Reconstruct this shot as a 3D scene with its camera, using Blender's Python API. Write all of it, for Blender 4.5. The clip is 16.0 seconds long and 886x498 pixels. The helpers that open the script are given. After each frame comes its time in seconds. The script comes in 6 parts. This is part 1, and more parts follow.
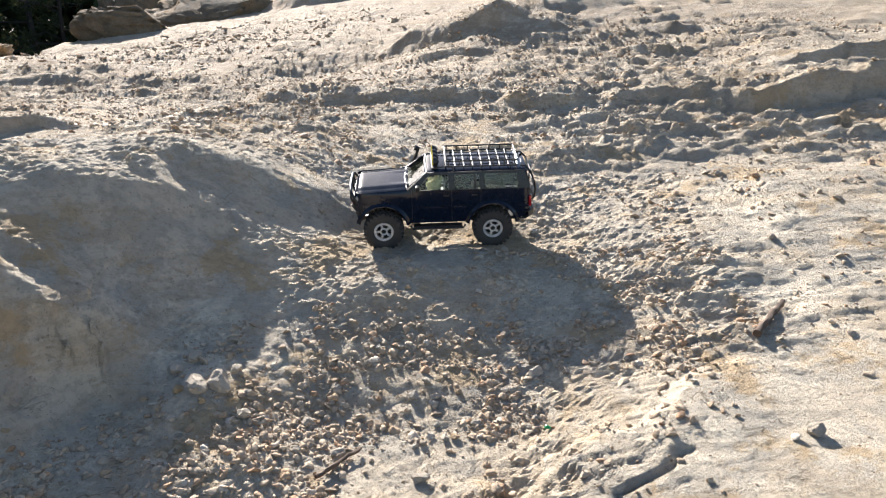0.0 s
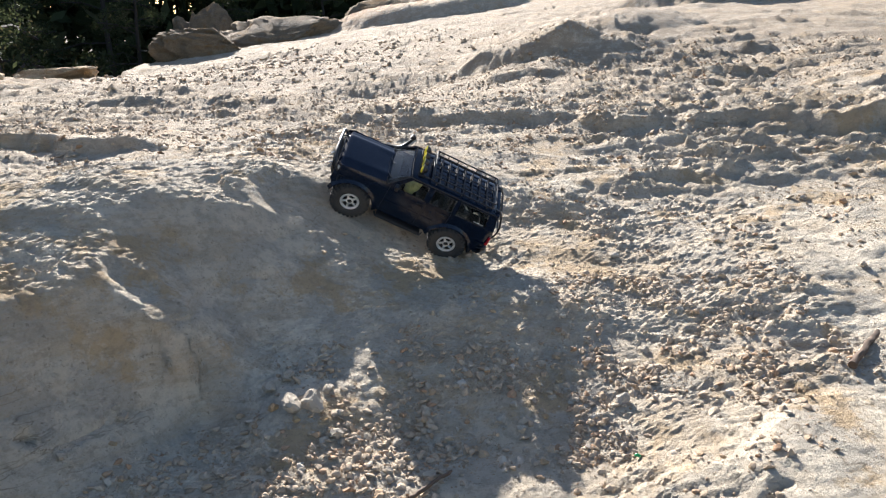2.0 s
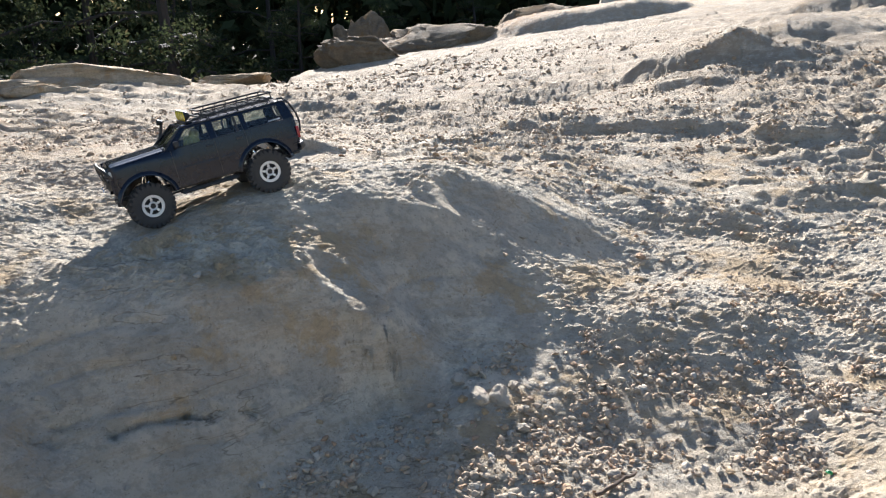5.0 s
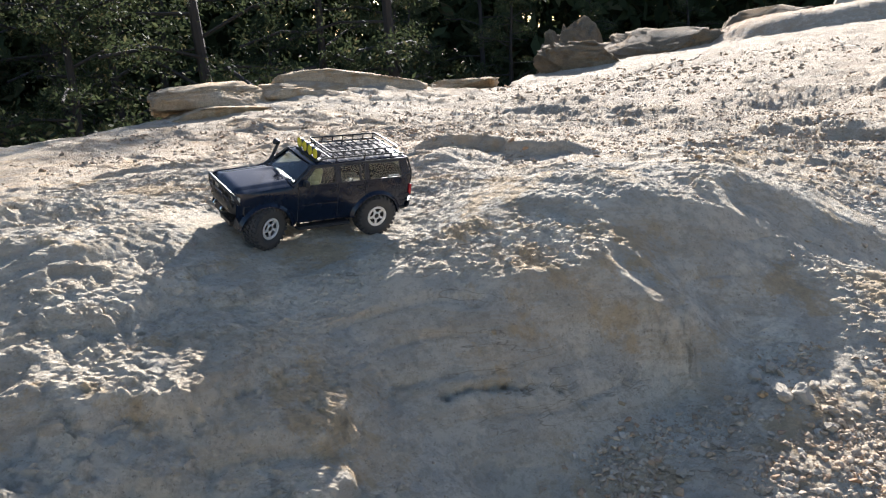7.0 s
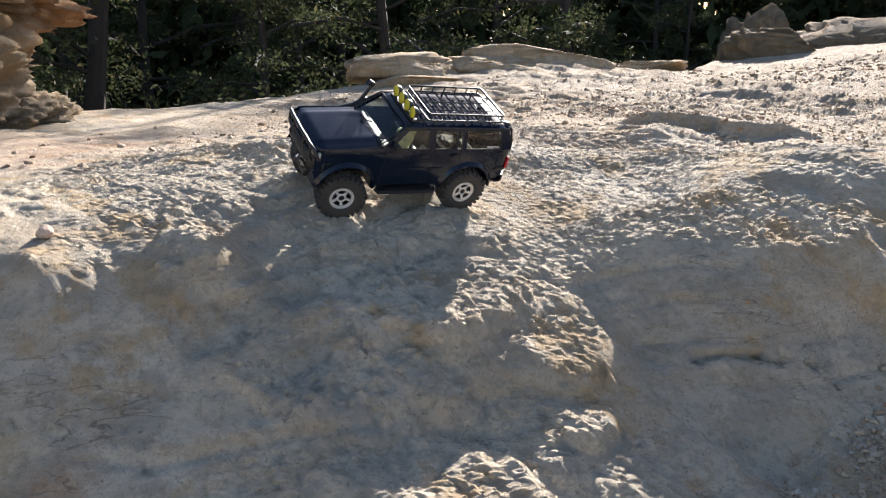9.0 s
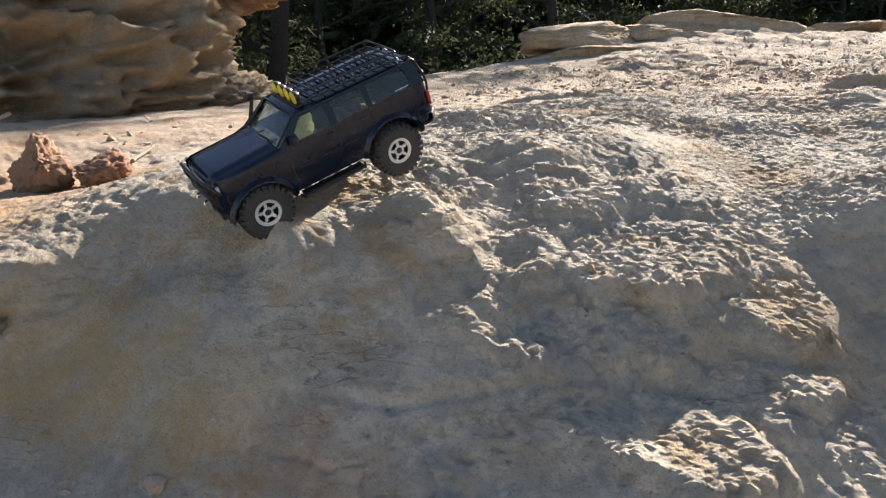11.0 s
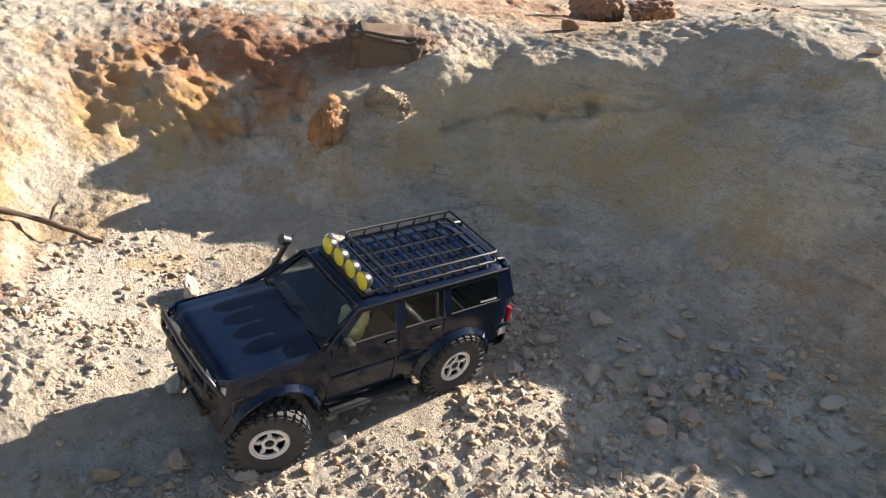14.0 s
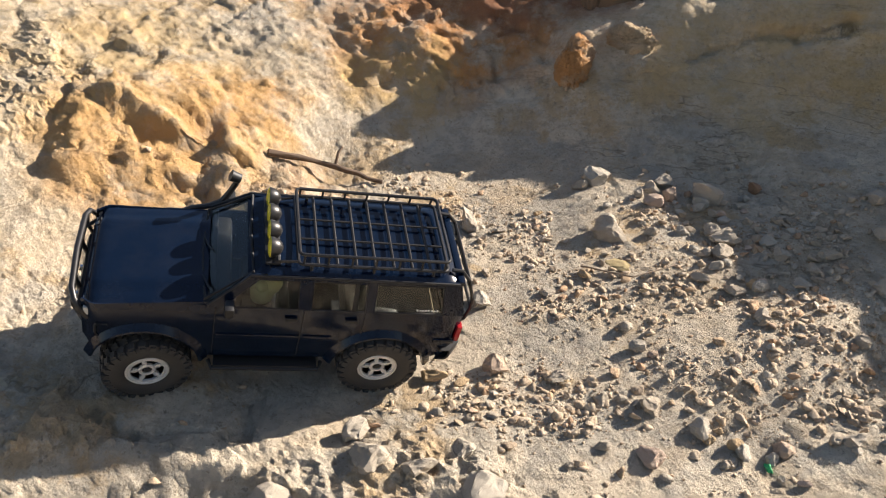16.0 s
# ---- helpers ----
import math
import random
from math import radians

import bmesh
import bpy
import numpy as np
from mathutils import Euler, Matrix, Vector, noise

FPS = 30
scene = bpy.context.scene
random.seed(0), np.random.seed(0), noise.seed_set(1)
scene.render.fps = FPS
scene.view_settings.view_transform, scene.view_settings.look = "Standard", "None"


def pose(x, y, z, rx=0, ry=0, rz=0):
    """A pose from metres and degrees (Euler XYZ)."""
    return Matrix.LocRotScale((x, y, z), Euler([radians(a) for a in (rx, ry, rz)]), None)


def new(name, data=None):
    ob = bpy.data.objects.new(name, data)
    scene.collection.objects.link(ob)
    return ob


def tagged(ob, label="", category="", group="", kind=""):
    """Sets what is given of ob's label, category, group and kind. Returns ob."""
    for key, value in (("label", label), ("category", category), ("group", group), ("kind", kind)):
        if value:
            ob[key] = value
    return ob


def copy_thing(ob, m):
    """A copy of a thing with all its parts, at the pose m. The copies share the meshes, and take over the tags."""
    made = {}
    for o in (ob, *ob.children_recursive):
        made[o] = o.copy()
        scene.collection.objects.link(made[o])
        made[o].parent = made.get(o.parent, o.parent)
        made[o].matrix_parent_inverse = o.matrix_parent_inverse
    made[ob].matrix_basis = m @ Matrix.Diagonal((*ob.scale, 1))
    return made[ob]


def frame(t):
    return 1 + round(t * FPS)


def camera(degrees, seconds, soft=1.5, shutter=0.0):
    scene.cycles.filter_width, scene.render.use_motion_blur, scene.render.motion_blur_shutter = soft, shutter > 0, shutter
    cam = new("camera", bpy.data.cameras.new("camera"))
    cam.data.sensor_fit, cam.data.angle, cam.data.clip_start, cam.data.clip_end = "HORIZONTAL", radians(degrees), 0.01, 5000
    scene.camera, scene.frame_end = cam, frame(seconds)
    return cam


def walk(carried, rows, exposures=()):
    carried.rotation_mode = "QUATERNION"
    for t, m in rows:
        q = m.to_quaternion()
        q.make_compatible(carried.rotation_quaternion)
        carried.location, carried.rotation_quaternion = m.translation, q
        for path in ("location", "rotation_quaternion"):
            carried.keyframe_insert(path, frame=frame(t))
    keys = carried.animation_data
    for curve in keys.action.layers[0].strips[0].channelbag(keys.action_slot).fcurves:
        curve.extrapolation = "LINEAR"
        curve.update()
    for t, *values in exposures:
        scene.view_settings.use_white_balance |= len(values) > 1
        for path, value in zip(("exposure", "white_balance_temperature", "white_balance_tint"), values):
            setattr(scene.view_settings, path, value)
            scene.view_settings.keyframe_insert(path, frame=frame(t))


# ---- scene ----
cam = camera(56.5, 16.0, soft=1.2)
# t, place, turn (degrees)
ROWS = [
    (0, 0, 0, 1, 72.998, -0, -0),
    (0.5, -0.0233, 0.0001, 1.0009, 73.02, 0.111, 1.144),
    (1, -0.032, 0.0029, 1.0049, 73.2, 0.226, 2.058),
    (1.5, -0.0475, -0.0073, 1.0105, 73.607, 0.3, 3.175),
    (2, -0.0588, -0.0184, 1.0222, 74.172, 0.488, 4.119),
    (2.5, -0.0704, -0.0307, 1.0334, 74.764, 0.739, 5.047),
    (3, -0.0729, -0.0346, 1.0359, 75.042, 0.745, 5.836),
    (5.5, -0.188, -0.1404, 1.0381, 74.586, 1.373, 17.163),
    (6, -0.2327, -0.1891, 1.0388, 74.702, 1.724, 20.777),
    (6.5, -0.2837, -0.241, 1.0424, 75.124, 1.226, 24.349),
    (7, -0.3362, -0.2884, 1.0397, 75.349, 1.753, 27.327),
    (7.5, -0.3956, -0.3385, 1.029, 75.175, 1.34, 30.672),
    (8, -0.4459, -0.3766, 1.0148, 74.684, 0.562, 33.311),
    (8.5, -0.4794, -0.4126, 1.0005, 74.414, -0.218, 35.576),
    (9, -0.4992, -0.4564, 0.9946, 74.337, -0.287, 38.206),
    (11.5, -0.5533, -0.6079, 0.9757, 71.43, 2.053, 52.432),
    (12, -0.5676, -0.66, 0.9327, 69.517, 1.206, 56.85),
    (12.5, -0.5749, -0.7327, 0.8969, 68.019, -0.441, 62.281),
    (13, -0.5569, -0.8057, 0.8775, 67.484, -2.29, 67.709),
    (13.5, -0.5497, -0.9029, 0.8693, 66.853, -3.505, 72.384),
    (14, -0.5192, -1.0032, 0.8366, 66.679, -4.35, 77.15),
    (14.5, -0.4889, -1.0783, 0.825, 66.431, -3.759, 81.116),
    (15, -0.4634, -1.1306, 0.7986, 65.46, -1.829, 84.101),
    (15.5, -0.4566, -1.1673, 0.781, 64.495, 0.215, 85.77),
    (16, -0.4602, -1.1928, 0.791, 64.443, 2.089, 86.808),
]
walk(cam, [(t, pose(x, y, z, a, b, c)) for t, x, y, z, a, b, c in ROWS],
     exposures=((0.0, 1.66, 6150, 13), (5.5, 1.66, 5900, 12), (7.3, 1.80, 5950, 13), (9.0, 1.72, 6200, 15), (11.5, 1.66, 6400, 15), (12.2, 1.72, 6400, 15), (13.0, 1.84, 6350, 14), (16.0, 1.30, 6700, 14)))

# ---- light ----
SUN_AZ, SUN_EL = 20.5, 24.4   # degrees to the left of +y, and above the horizon
world = bpy.data.worlds.new("sky")
scene.world = world
world.use_nodes = True
wn = world.node_tree.nodes
sky = wn.new("ShaderNodeTexSky")
sky.sky_type = "NISHITA"
sky.sun_disc = False
sky.sun_elevation = radians(SUN_EL)
sky.sun_rotation = radians(-SUN_AZ)
wn["Background"].inputs["Strength"].default_value = 0.056
world.node_tree.links.new(sky.outputs["Color"], wn["Background"].inputs["Color"])
sun_data = bpy.data.lights.new("sun", "SUN")
sun_data.energy, sun_data.angle, sun_data.color = 5.0, radians(0.55), (1.0, 0.93, 0.82)
sun = new("sun", sun_data)
to_sun = Vector((-math.sin(radians(SUN_AZ)) * math.cos(radians(SUN_EL)),
                 math.cos(radians(SUN_AZ)) * math.cos(radians(SUN_EL)), math.sin(radians(SUN_EL))))
sun.matrix_basis = to_sun.to_track_quat("Z", "Y").to_matrix().to_4x4()

# ---- materials ----
def material(name, rough=0.6, metal=0.0, color=(0.5, 0.5, 0.5)):
    m = bpy.data.materials.new(name)
    m.use_nodes = True
    b = m.node_tree.nodes["Principled BSDF"]
    b.inputs["Base Color"].default_value = (*color, 1)
    b.inputs["Roughness"].default_value = rough
    b.inputs["Metallic"].default_value = metal
    return m, m.node_tree.nodes, m.node_tree.links, b


def coords(n, l, kind="Object"):
    return n.new("ShaderNodeTexCoord").outputs[kind]


def noise_tex(n, l, vec, scale, detail=6.0, rough=0.6):
    t = n.new("ShaderNodeTexNoise")
    t.inputs["Scale"].default_value, t.inputs["Detail"].default_value, t.inputs["Roughness"].default_value = scale, detail, rough
    l.new(vec, t.inputs["Vector"])
    return t


def ramp(n, l, fac, stops):
    r = n.new("ShaderNodeValToRGB")
    e = r.color_ramp.elements
    while len(e) < len(stops):
        e.new(0.5)
    for s, (p, c) in zip(e, stops):
        s.position, s.color = p, (*c, 1)
    l.new(fac, r.inputs["Fac"])
    return r.outputs["Color"]


def mix(n, l, fac, a, b, mode="MIX"):
    m = n.new("ShaderNodeMix")
    m.data_type, m.blend_type = "RGBA", mode
    for sock, v in ((m.inputs[0], fac), (m.inputs[6], a), (m.inputs[7], b)):
        if hasattr(v, "node"):
            l.new(v, sock)
        elif isinstance(v, (int, float)):
            sock.default_value = v
        else:
            sock.default_value = (*v, 1)
    return m.outputs[2]


def calc(n, l, op, a, b=0.0, clamp=False):
    m = n.new("ShaderNodeMath")
    m.operation, m.use_clamp = op, clamp
    for sock, v in ((m.inputs[0], a), (m.inputs[1], b)):
        if hasattr(v, "node"):
            l.new(v, sock)
        else:
            sock.default_value = v
    return m.outputs[0]


def bump(n, l, b, height, strength=0.4, distance=0.01, chain=None):
    u = n.new("ShaderNodeBump")
    u.inputs["Strength"].default_value, u.inputs["Distance"].default_value = strength, distance
    l.new(height, u.inputs["Height"])
    if chain is not None:
        l.new(chain, u.inputs["Normal"])
    l.new(u.outputs["Normal"], b.inputs["Normal"])
    return u.outputs["Normal"]


def blob(n, l, pos, centre, size, soft=0.5):
    """1 inside an ellipsoid, fading to 0 at its rim, with a ragged edge given by pos."""
    s = n.new("ShaderNodeVectorMath"); s.operation = "SUBTRACT"
    l.new(pos, s.inputs[0]); s.inputs[1].default_value = centre
    d = n.new("ShaderNodeVectorMath"); d.operation = "DIVIDE"
    l.new(s.outputs[0], d.inputs[0]); d.inputs[1].default_value = size
    k = n.new("ShaderNodeVectorMath"); k.operation = "LENGTH"
    l.new(d.outputs[0], k.inputs[0])
    r = n.new("ShaderNodeMapRange")
    l.new(k.outputs["Value"], r.inputs["Value"])
    r.inputs["From Min"].default_value, r.inputs["From Max"].default_value = 1.0, 1.0 - soft
    r.inputs["To Min"].default_value, r.inputs["To Max"].default_value = 0.0, 1.0
    return r.outputs["Result"]


def sandstone(name, stains=(), litter=False, tone=1.0):
    """Pale weathered sandstone with grey film, ochre veins, hairline cracks and grain; stains: (centre, size, colour, amount) of iron crusts."""
    m, n, l, b = material(name, 0.95)
    b.inputs["Specular IOR Level"].default_value = 0.2
    v = coords(n, l)
    big = noise_tex(n, l, v, 1.7, 5, 0.6)
    mid = noise_tex(n, l, v, 9.0, 8, 0.65)
    fine = noise_tex(n, l, v, 210.0, 4, 0.75)
    grit = noise_tex(n, l, v, 52.0, 7, 0.75)
    grit2 = noise_tex(n, l, v, 95.0, 5, 0.75)
    col = ramp(n, l, big.outputs["Fac"], ((0.30, (0.53, 0.435, 0.315)), (0.5, (0.63, 0.535, 0.405)), (0.68, (0.70, 0.62, 0.49))))
    col = mix(n, l, calc(n, l, "MULTIPLY", ramp(n, l, mid.outputs["Fac"], ((0.47, (0, 0, 0)), (0.55, (1, 1, 1)))), 0.7), col, (0.41, 0.37, 0.305))
    ochre = ramp(n, l, noise_tex(n, l, v, 4.3, 8, 0.72).outputs["Fac"], ((0.535, (0, 0, 0)), (0.60, (1, 1, 1))))
    col = mix(n, l, calc(n, l, "MULTIPLY", ochre, 0.75), col, (0.50, 0.335, 0.16))
    # level beds of ochre sand
    beds = n.new("ShaderNodeMapping")
    l.new(v, beds.inputs["Vector"]); beds.inputs["Scale"].default_value = (0.7, 0.7, 4.5)
    bed_tint = ramp(n, l, noise_tex(n, l, beds.outputs["Vector"], 4.0, 7, 0.68).outputs["Fac"], ((0.50, (0, 0, 0)), (0.57, (1, 1, 1)), (0.62, (0.2, 0.2, 0.2))))
    col = mix(n, l, calc(n, l, "MULTIPLY", bed_tint, 0.45), col, (0.46, 0.33, 0.19))
    # dark specks and pits
    col = mix(n, l, calc(n, l, "MULTIPLY", ramp(n, l, grit2.outputs["Fac"], ((0.35, (1, 1, 1)), (0.40, (0, 0, 0)))), 0.7), col, (0.20, 0.155, 0.11))
    col = mix(n, l, calc(n, l, "MULTIPLY", ramp(n, l, grit.outputs["Fac"], ((0.40, (1, 1, 1)), (0.52, (0, 0, 0)))), 0.36), col, (0.24, 0.18, 0.12))
    # hairline cracks, mostly level, where the rock is broken
    squash = n.new("ShaderNodeMapping")
    l.new(v, squash.inputs["Vector"]); squash.inputs["Scale"].default_value = (0.8, 0.8, 6.5)
    line = noise_tex(n, l, squash.outputs["Vector"], 1.5, 5, 0.55)
    away = calc(n, l, "ABSOLUTE", calc(n, l, "SUBTRACT", line.outputs["Fac"], 0.5))
    where = ramp(n, l, noise_tex(n, l, v, 2.3, 4, 0.6).outputs["Fac"], ((0.50, (0, 0, 0)), (0.58, (1, 1, 1))))
    crack = calc(n, l, "MULTIPLY", ramp(n, l, away, ((0.0, (1, 1, 1)), (0.0042, (0, 0, 0)))), where)
    if stains:
        warp = n.new("ShaderNodeVectorMath"); warp.operation = "MULTIPLY_ADD"
        wn3 = noise_tex(n, l, v, 7.0, 6, 0.65)
        l.new(wn3.outputs["Color"], warp.inputs[0]); warp.inputs[1].default_value = (0.35, 0.35, 0.35); l.new(v, warp.inputs[2])
        sub = n.new("ShaderNodeVectorMath"); sub.operation = "SUBTRACT"
        l.new(warp.outputs[0], sub.inputs[0]); sub.inputs[1].default_value = (0.175, 0.175, 0.175)
        patch = ramp(n, l, noise_tex(n, l, v, 14.0, 7, 0.7).outputs["Fac"], ((0.40, (0.32, 0.32, 0.32)), (0.54, (1, 1, 1))))
        for centre, size, hue, amount in stains:
            f = calc(n, l, "MULTIPLY", calc(n, l, "MULTIPLY", blob(n, l, sub.outputs[0], centre, size), patch), amount)
            col = mix(n, l, f, col, hue)
    col = mix(n, l, calc(n, l, "MULTIPLY", fine.outputs["Fac"], 0.4), col, mix(n, l, 0.5, col, (0.72, 0.66, 0.55)))
    col = mix(n, l, calc(n, l, "MULTIPLY", crack, 0.6), col, (0.16, 0.12, 0.08))
    if litter:
        pos = n.new("ShaderNodeSeparateXYZ")
        l.new(v, pos.inputs[0])
        low = n.new("ShaderNodeMapRange")
        l.new(calc(n, l, "ADD", pos.outputs["Z"], calc(n, l, "MULTIPLY", big.outputs["Fac"], 0.6)), low.inputs["Value"])
        low.inputs["From Min"].default_value, low.inputs["From Max"].default_value = 0.05, -0.5
        leafy = ramp(n, l, grit.outputs["Fac"], ((0.35, (0.030, 0.022, 0.014)), (0.6, (0.085, 0.055, 0.030))))
        col = mix(n, l, low.outputs["Result"], col, leafy)
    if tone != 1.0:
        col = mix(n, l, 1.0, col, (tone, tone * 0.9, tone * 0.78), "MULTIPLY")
    l.new(col, b.inputs["Base Color"])
    c = bump(n, l, b, mid.outputs["Fac"], 0.3, 0.02)
    c = bump(n, l, b, calc(n, l, "SUBTRACT", 1.0, crack), 0.6, 0.004, c)
    bed = n.new("ShaderNodeMapping")
    l.new(v, bed.inputs["Vector"]); bed.inputs["Scale"].default_value = (0.8, 1.5, 2.2)
    flake = ramp(n, l, noise_tex(n, l, bed.outputs["Vector"], 34.0, 7, 0.68).outputs["Fac"],
                 ((0.40, (0, 0, 0)), (0.43, (0.33, 0.33, 0.33)), (0.49, (0.36, 0.36, 0.36)), (0.51, (0.68, 0.68, 0.68)), (0.57, (0.7, 0.7, 0.7)), (0.60, (1, 1, 1))))
    c = bump(n, l, b, flake, 0.4, 0.006, c)
    lump = noise_tex(n, l, v, 27.0, 6, 0.7)
    c = bump(n, l, b, lump.outputs["Fac"], 0.3, 0.02, c)
    c = bump(n, l, b, grit.outputs["Fac"], 0.85, 0.015, c)
    c = bump(n, l, b, grit2.outputs["Fac"], 0.7, 0.007, c)
    bump(n, l, b, fine.outputs["Fac"], 0.7, 0.003, c)
    return m


ORANGE, RUST, YELLOW = (0.52, 0.24, 0.07), (0.28, 0.10, 0.035), (0.58, 0.38, 0.14)
M_ORANGE_ROCK = sandstone("orange_sandstone", (((0, 0, 0), (0.4, 0.4, 0.4), ORANGE, 1.0), ((0.02, 0.03, 0), (0.07, 0.06, 0.06), RUST, 0.7)))
M_GROUND = sandstone("sandstone_ground", (
    ((-2.42, -1.06, 0.43), (0.30, 0.42, 0.24), ORANGE, 1.0),
    ((-2.28, -1.20, 0.34), (0.16, 0.18, 0.12), YELLOW, 0.8),
    ((-2.45, -0.80, 0.49), (0.20, 0.36, 0.14), RUST, 0.9),
    ((-2.52, -1.05, 0.52), (0.22, 0.30, 0.16), RUST, 0.7),
    ((-1.87, -1.66, 0.34), (0.24, 0.22, 0.20), ORANGE, 0.95),
    ((-2.08, -1.54, 0.35), (0.20, 0.20, 0.14), ORANGE, 1.0),
    ((-1.82, -1.42, 0.24), (0.26, 0.14, 0.09), RUST, 0.7),
    ((-2.20, -1.85, 0.50), (0.40, 0.35, 0.30), YELLOW, 0.35),
    ((0.0, 7.0, 0.6), (9.5, 4.6, 3.0), (0.34, 0.265, 0.185), 0.95),
    ((-2.2, 11.2, 1.0), (3.2, 1.6, 1.5), ORANGE, 0.6),
    ((-3.2, 3.0, 0.5), (2.2, 1.6, 0.5), (0.40, 0.29, 0.19), 0.6),
    ((-2.0, -1.65, 0.34), (0.45, 0.38, 0.34), YELLOW, 0.5),
    ((-2.9, -0.15, 0.56), (0.55, 0.5, 0.25), ORANGE, 0.6),
    ((-3.1, -0.35, 0.56), (0.5, 0.5, 0.25), RUST, 0.5),
    ((-3.6, 0.8, 0.5), (1.0, 1.2, 0.4), RUST, 0.4),
    ((-2.15, -0.35, 0.38), (0.35, 0.55, 0.16), YELLOW, 0.6),
    ((-1.85, -0.10, 0.36), (0.30, 0.25, 0.14), YELLOW, 0.6),
    ((-1.50, -0.05, 0.28), (0.16, 0.20, 0.2), ORANGE, 0.45),
), litter=True)


def pebble_material(name, stops):
    m, n, l, b = material(name, 0.9)
    b.inputs["Specular IOR Level"].default_value = 0.3
    g = n.new("ShaderNodeNewGeometry")
    v = coords(n, l)
    tint = ramp(n, l, g.outputs["Random Per Island"], stops)
    nz = noise_tex(n, l, v, 60.0, 6, 0.7)
    col = mix(n, l, calc(n, l, "MULTIPLY", nz.outputs["Fac"], 0.35), tint, (0.30, 0.24, 0.17))
    l.new(col, b.inputs["Base Color"])
    bump(n, l, b, nz.outputs["Fac"], 0.9, 0.008)
    return m


M_GRAVEL = pebble_material("gravel", ((0.0, (0.37, 0.28, 0.19)), (0.3, (0.49, 0.38, 0.27)), (0.68, (0.55, 0.445, 0.325)), (0.80, (0.47, 0.335, 0.21)), (0.91, (0.43, 0.26, 0.15)), (0.96, (0.60, 0.52, 0.42)), (1.0, (0.62, 0.55, 0.45))))

# ---- ground ----
def hash3(ix, iy, iz, seed):
    h = (ix.astype(np.int64) * 374761393 + iy.astype(np.int64) * 668265263 + iz.astype(np.int64) * 2147483647 + seed * 1442695041) & 0xFFFFFFFF
    h = ((h ^ (h >> 13)) * 1274126177) & 0xFFFFFFFF
    h = ((h ^ (h >> 16)) * 2246822519) & 0xFFFFFFFF
    return ((h ^ (h >> 15)) & 0xFFFFFF) / float(0xFFFFFF)


def vnoise(x, y, z, seed=0):
    """Smooth value noise in -1..1."""
    ix, iy, iz = np.floor(x), np.floor(y), np.floor(z)
    fx, fy, fz = x - ix, y - iy, z - iz
    fx, fy, fz = (f * f * f * (f * (f * 6 - 15) + 10) for f in (fx, fy, fz))
    out = 0.0
    for dx in (0, 1):
        for dy in (0, 1):
            for dz in (0, 1):
                w = (fx if dx else 1 - fx) * (fy if dy else 1 - fy) * (fz if dz else 1 - fz)
                out = out + w * hash3(ix + dx, iy + dy, iz + dz, seed)
    return out * 2 - 1


def fbm(x, y, z, freq, octaves=4, seed=0, gain=0.5):
    s, a = 0.0, 1.0
    for k in range(octaves):
        f = freq * 2.03 ** k
        s = s + a * vnoise(x * f + 17.1 * k, y * f - 9.7 * k, z * f + 3.3 * k, seed + k)
        a *= gain
    return s


def chips(x, y, cell, seed):
    """Angular chips: each cell of a ragged pattern has its own height and tilt."""
    w = 0.45 * vnoise(x * 1.9 / cell, y * 1.9 / cell, x * 0, seed + 50)
    u, v = x / cell + w, y / cell - 0.8 * w
    iu, iv = np.floor(u), np.floor(v)
    best, out = np.full(x.shape, 9.0), np.zeros(x.shape)
    zero = np.zeros(x.shape)
    for du in (-1, 0, 1):
        for dv in (-1, 0, 1):
            cu, cv = iu + du, iv + dv
            pu, pv = cu + hash3(cu, cv, zero, seed), cv + hash3(cu, cv, zero + 1, seed)
            d = (u - pu) ** 2 + (v - pv) ** 2
            k = d < best
            h = hash3(cu, cv, zero + 2, seed) * 2 - 1 + (hash3(cu, cv, zero + 3, seed) - 0.5) * 2.2 * (u - pu) + (hash3(cu, cv, zero + 4, seed) - 0.5) * 2.2 * (v - pv)
            out[k], best[k] = h[k], d[k]
    return out


# The lie of the land: spot heights along its forms.
SLOPE = [(-.12, 2.76, .46), (-.37, 2.6, .5), (.11, 2.58, .45), (-.3, 2.49, .47), (-.49, 2.47, .55), (.37, 2.45, .41), (-.08, 2.31, .42),
    (-.29, 2.21, .45), (0, 2.14, .385), (.12, 2.06, .385), (.65, 1.98, .41), (-.36, 1.98, .455), (.41, 1.9, .345), (-.285, 1.87, .391),
    (-.05, 1.86, .38), (.35, 1.82, .347), (.11, 1.8, .37), (-.177, 1.757, .386), (-.237, 1.712, .362), (.14, 1.636, .305), (.695, 1.626, .348)]
HUMP_BACK = [(-.54, 2.11, .567), (-.86, 1.99, .64), (-.708, 1.975, .598), (-.641, 1.967, .545), (-1.066, 1.941, .651), (-.811, 1.919, .631), (-1.05, 1.87, .666),
    (-.42, 1.84, .435), (-.859, 1.824, .643), (-.705, 1.819, .588), (-1.107, 1.721, .643), (-.896, 1.719, .623), (-1.075, 1.661, .629), (-.839, 1.639, .561),
    (-1.12, 1.635, .618), (-.655, 1.613, .417), (-.921, 1.598, .587), (-.574, 1.58, .352), (-.8, 1.576, .536)]
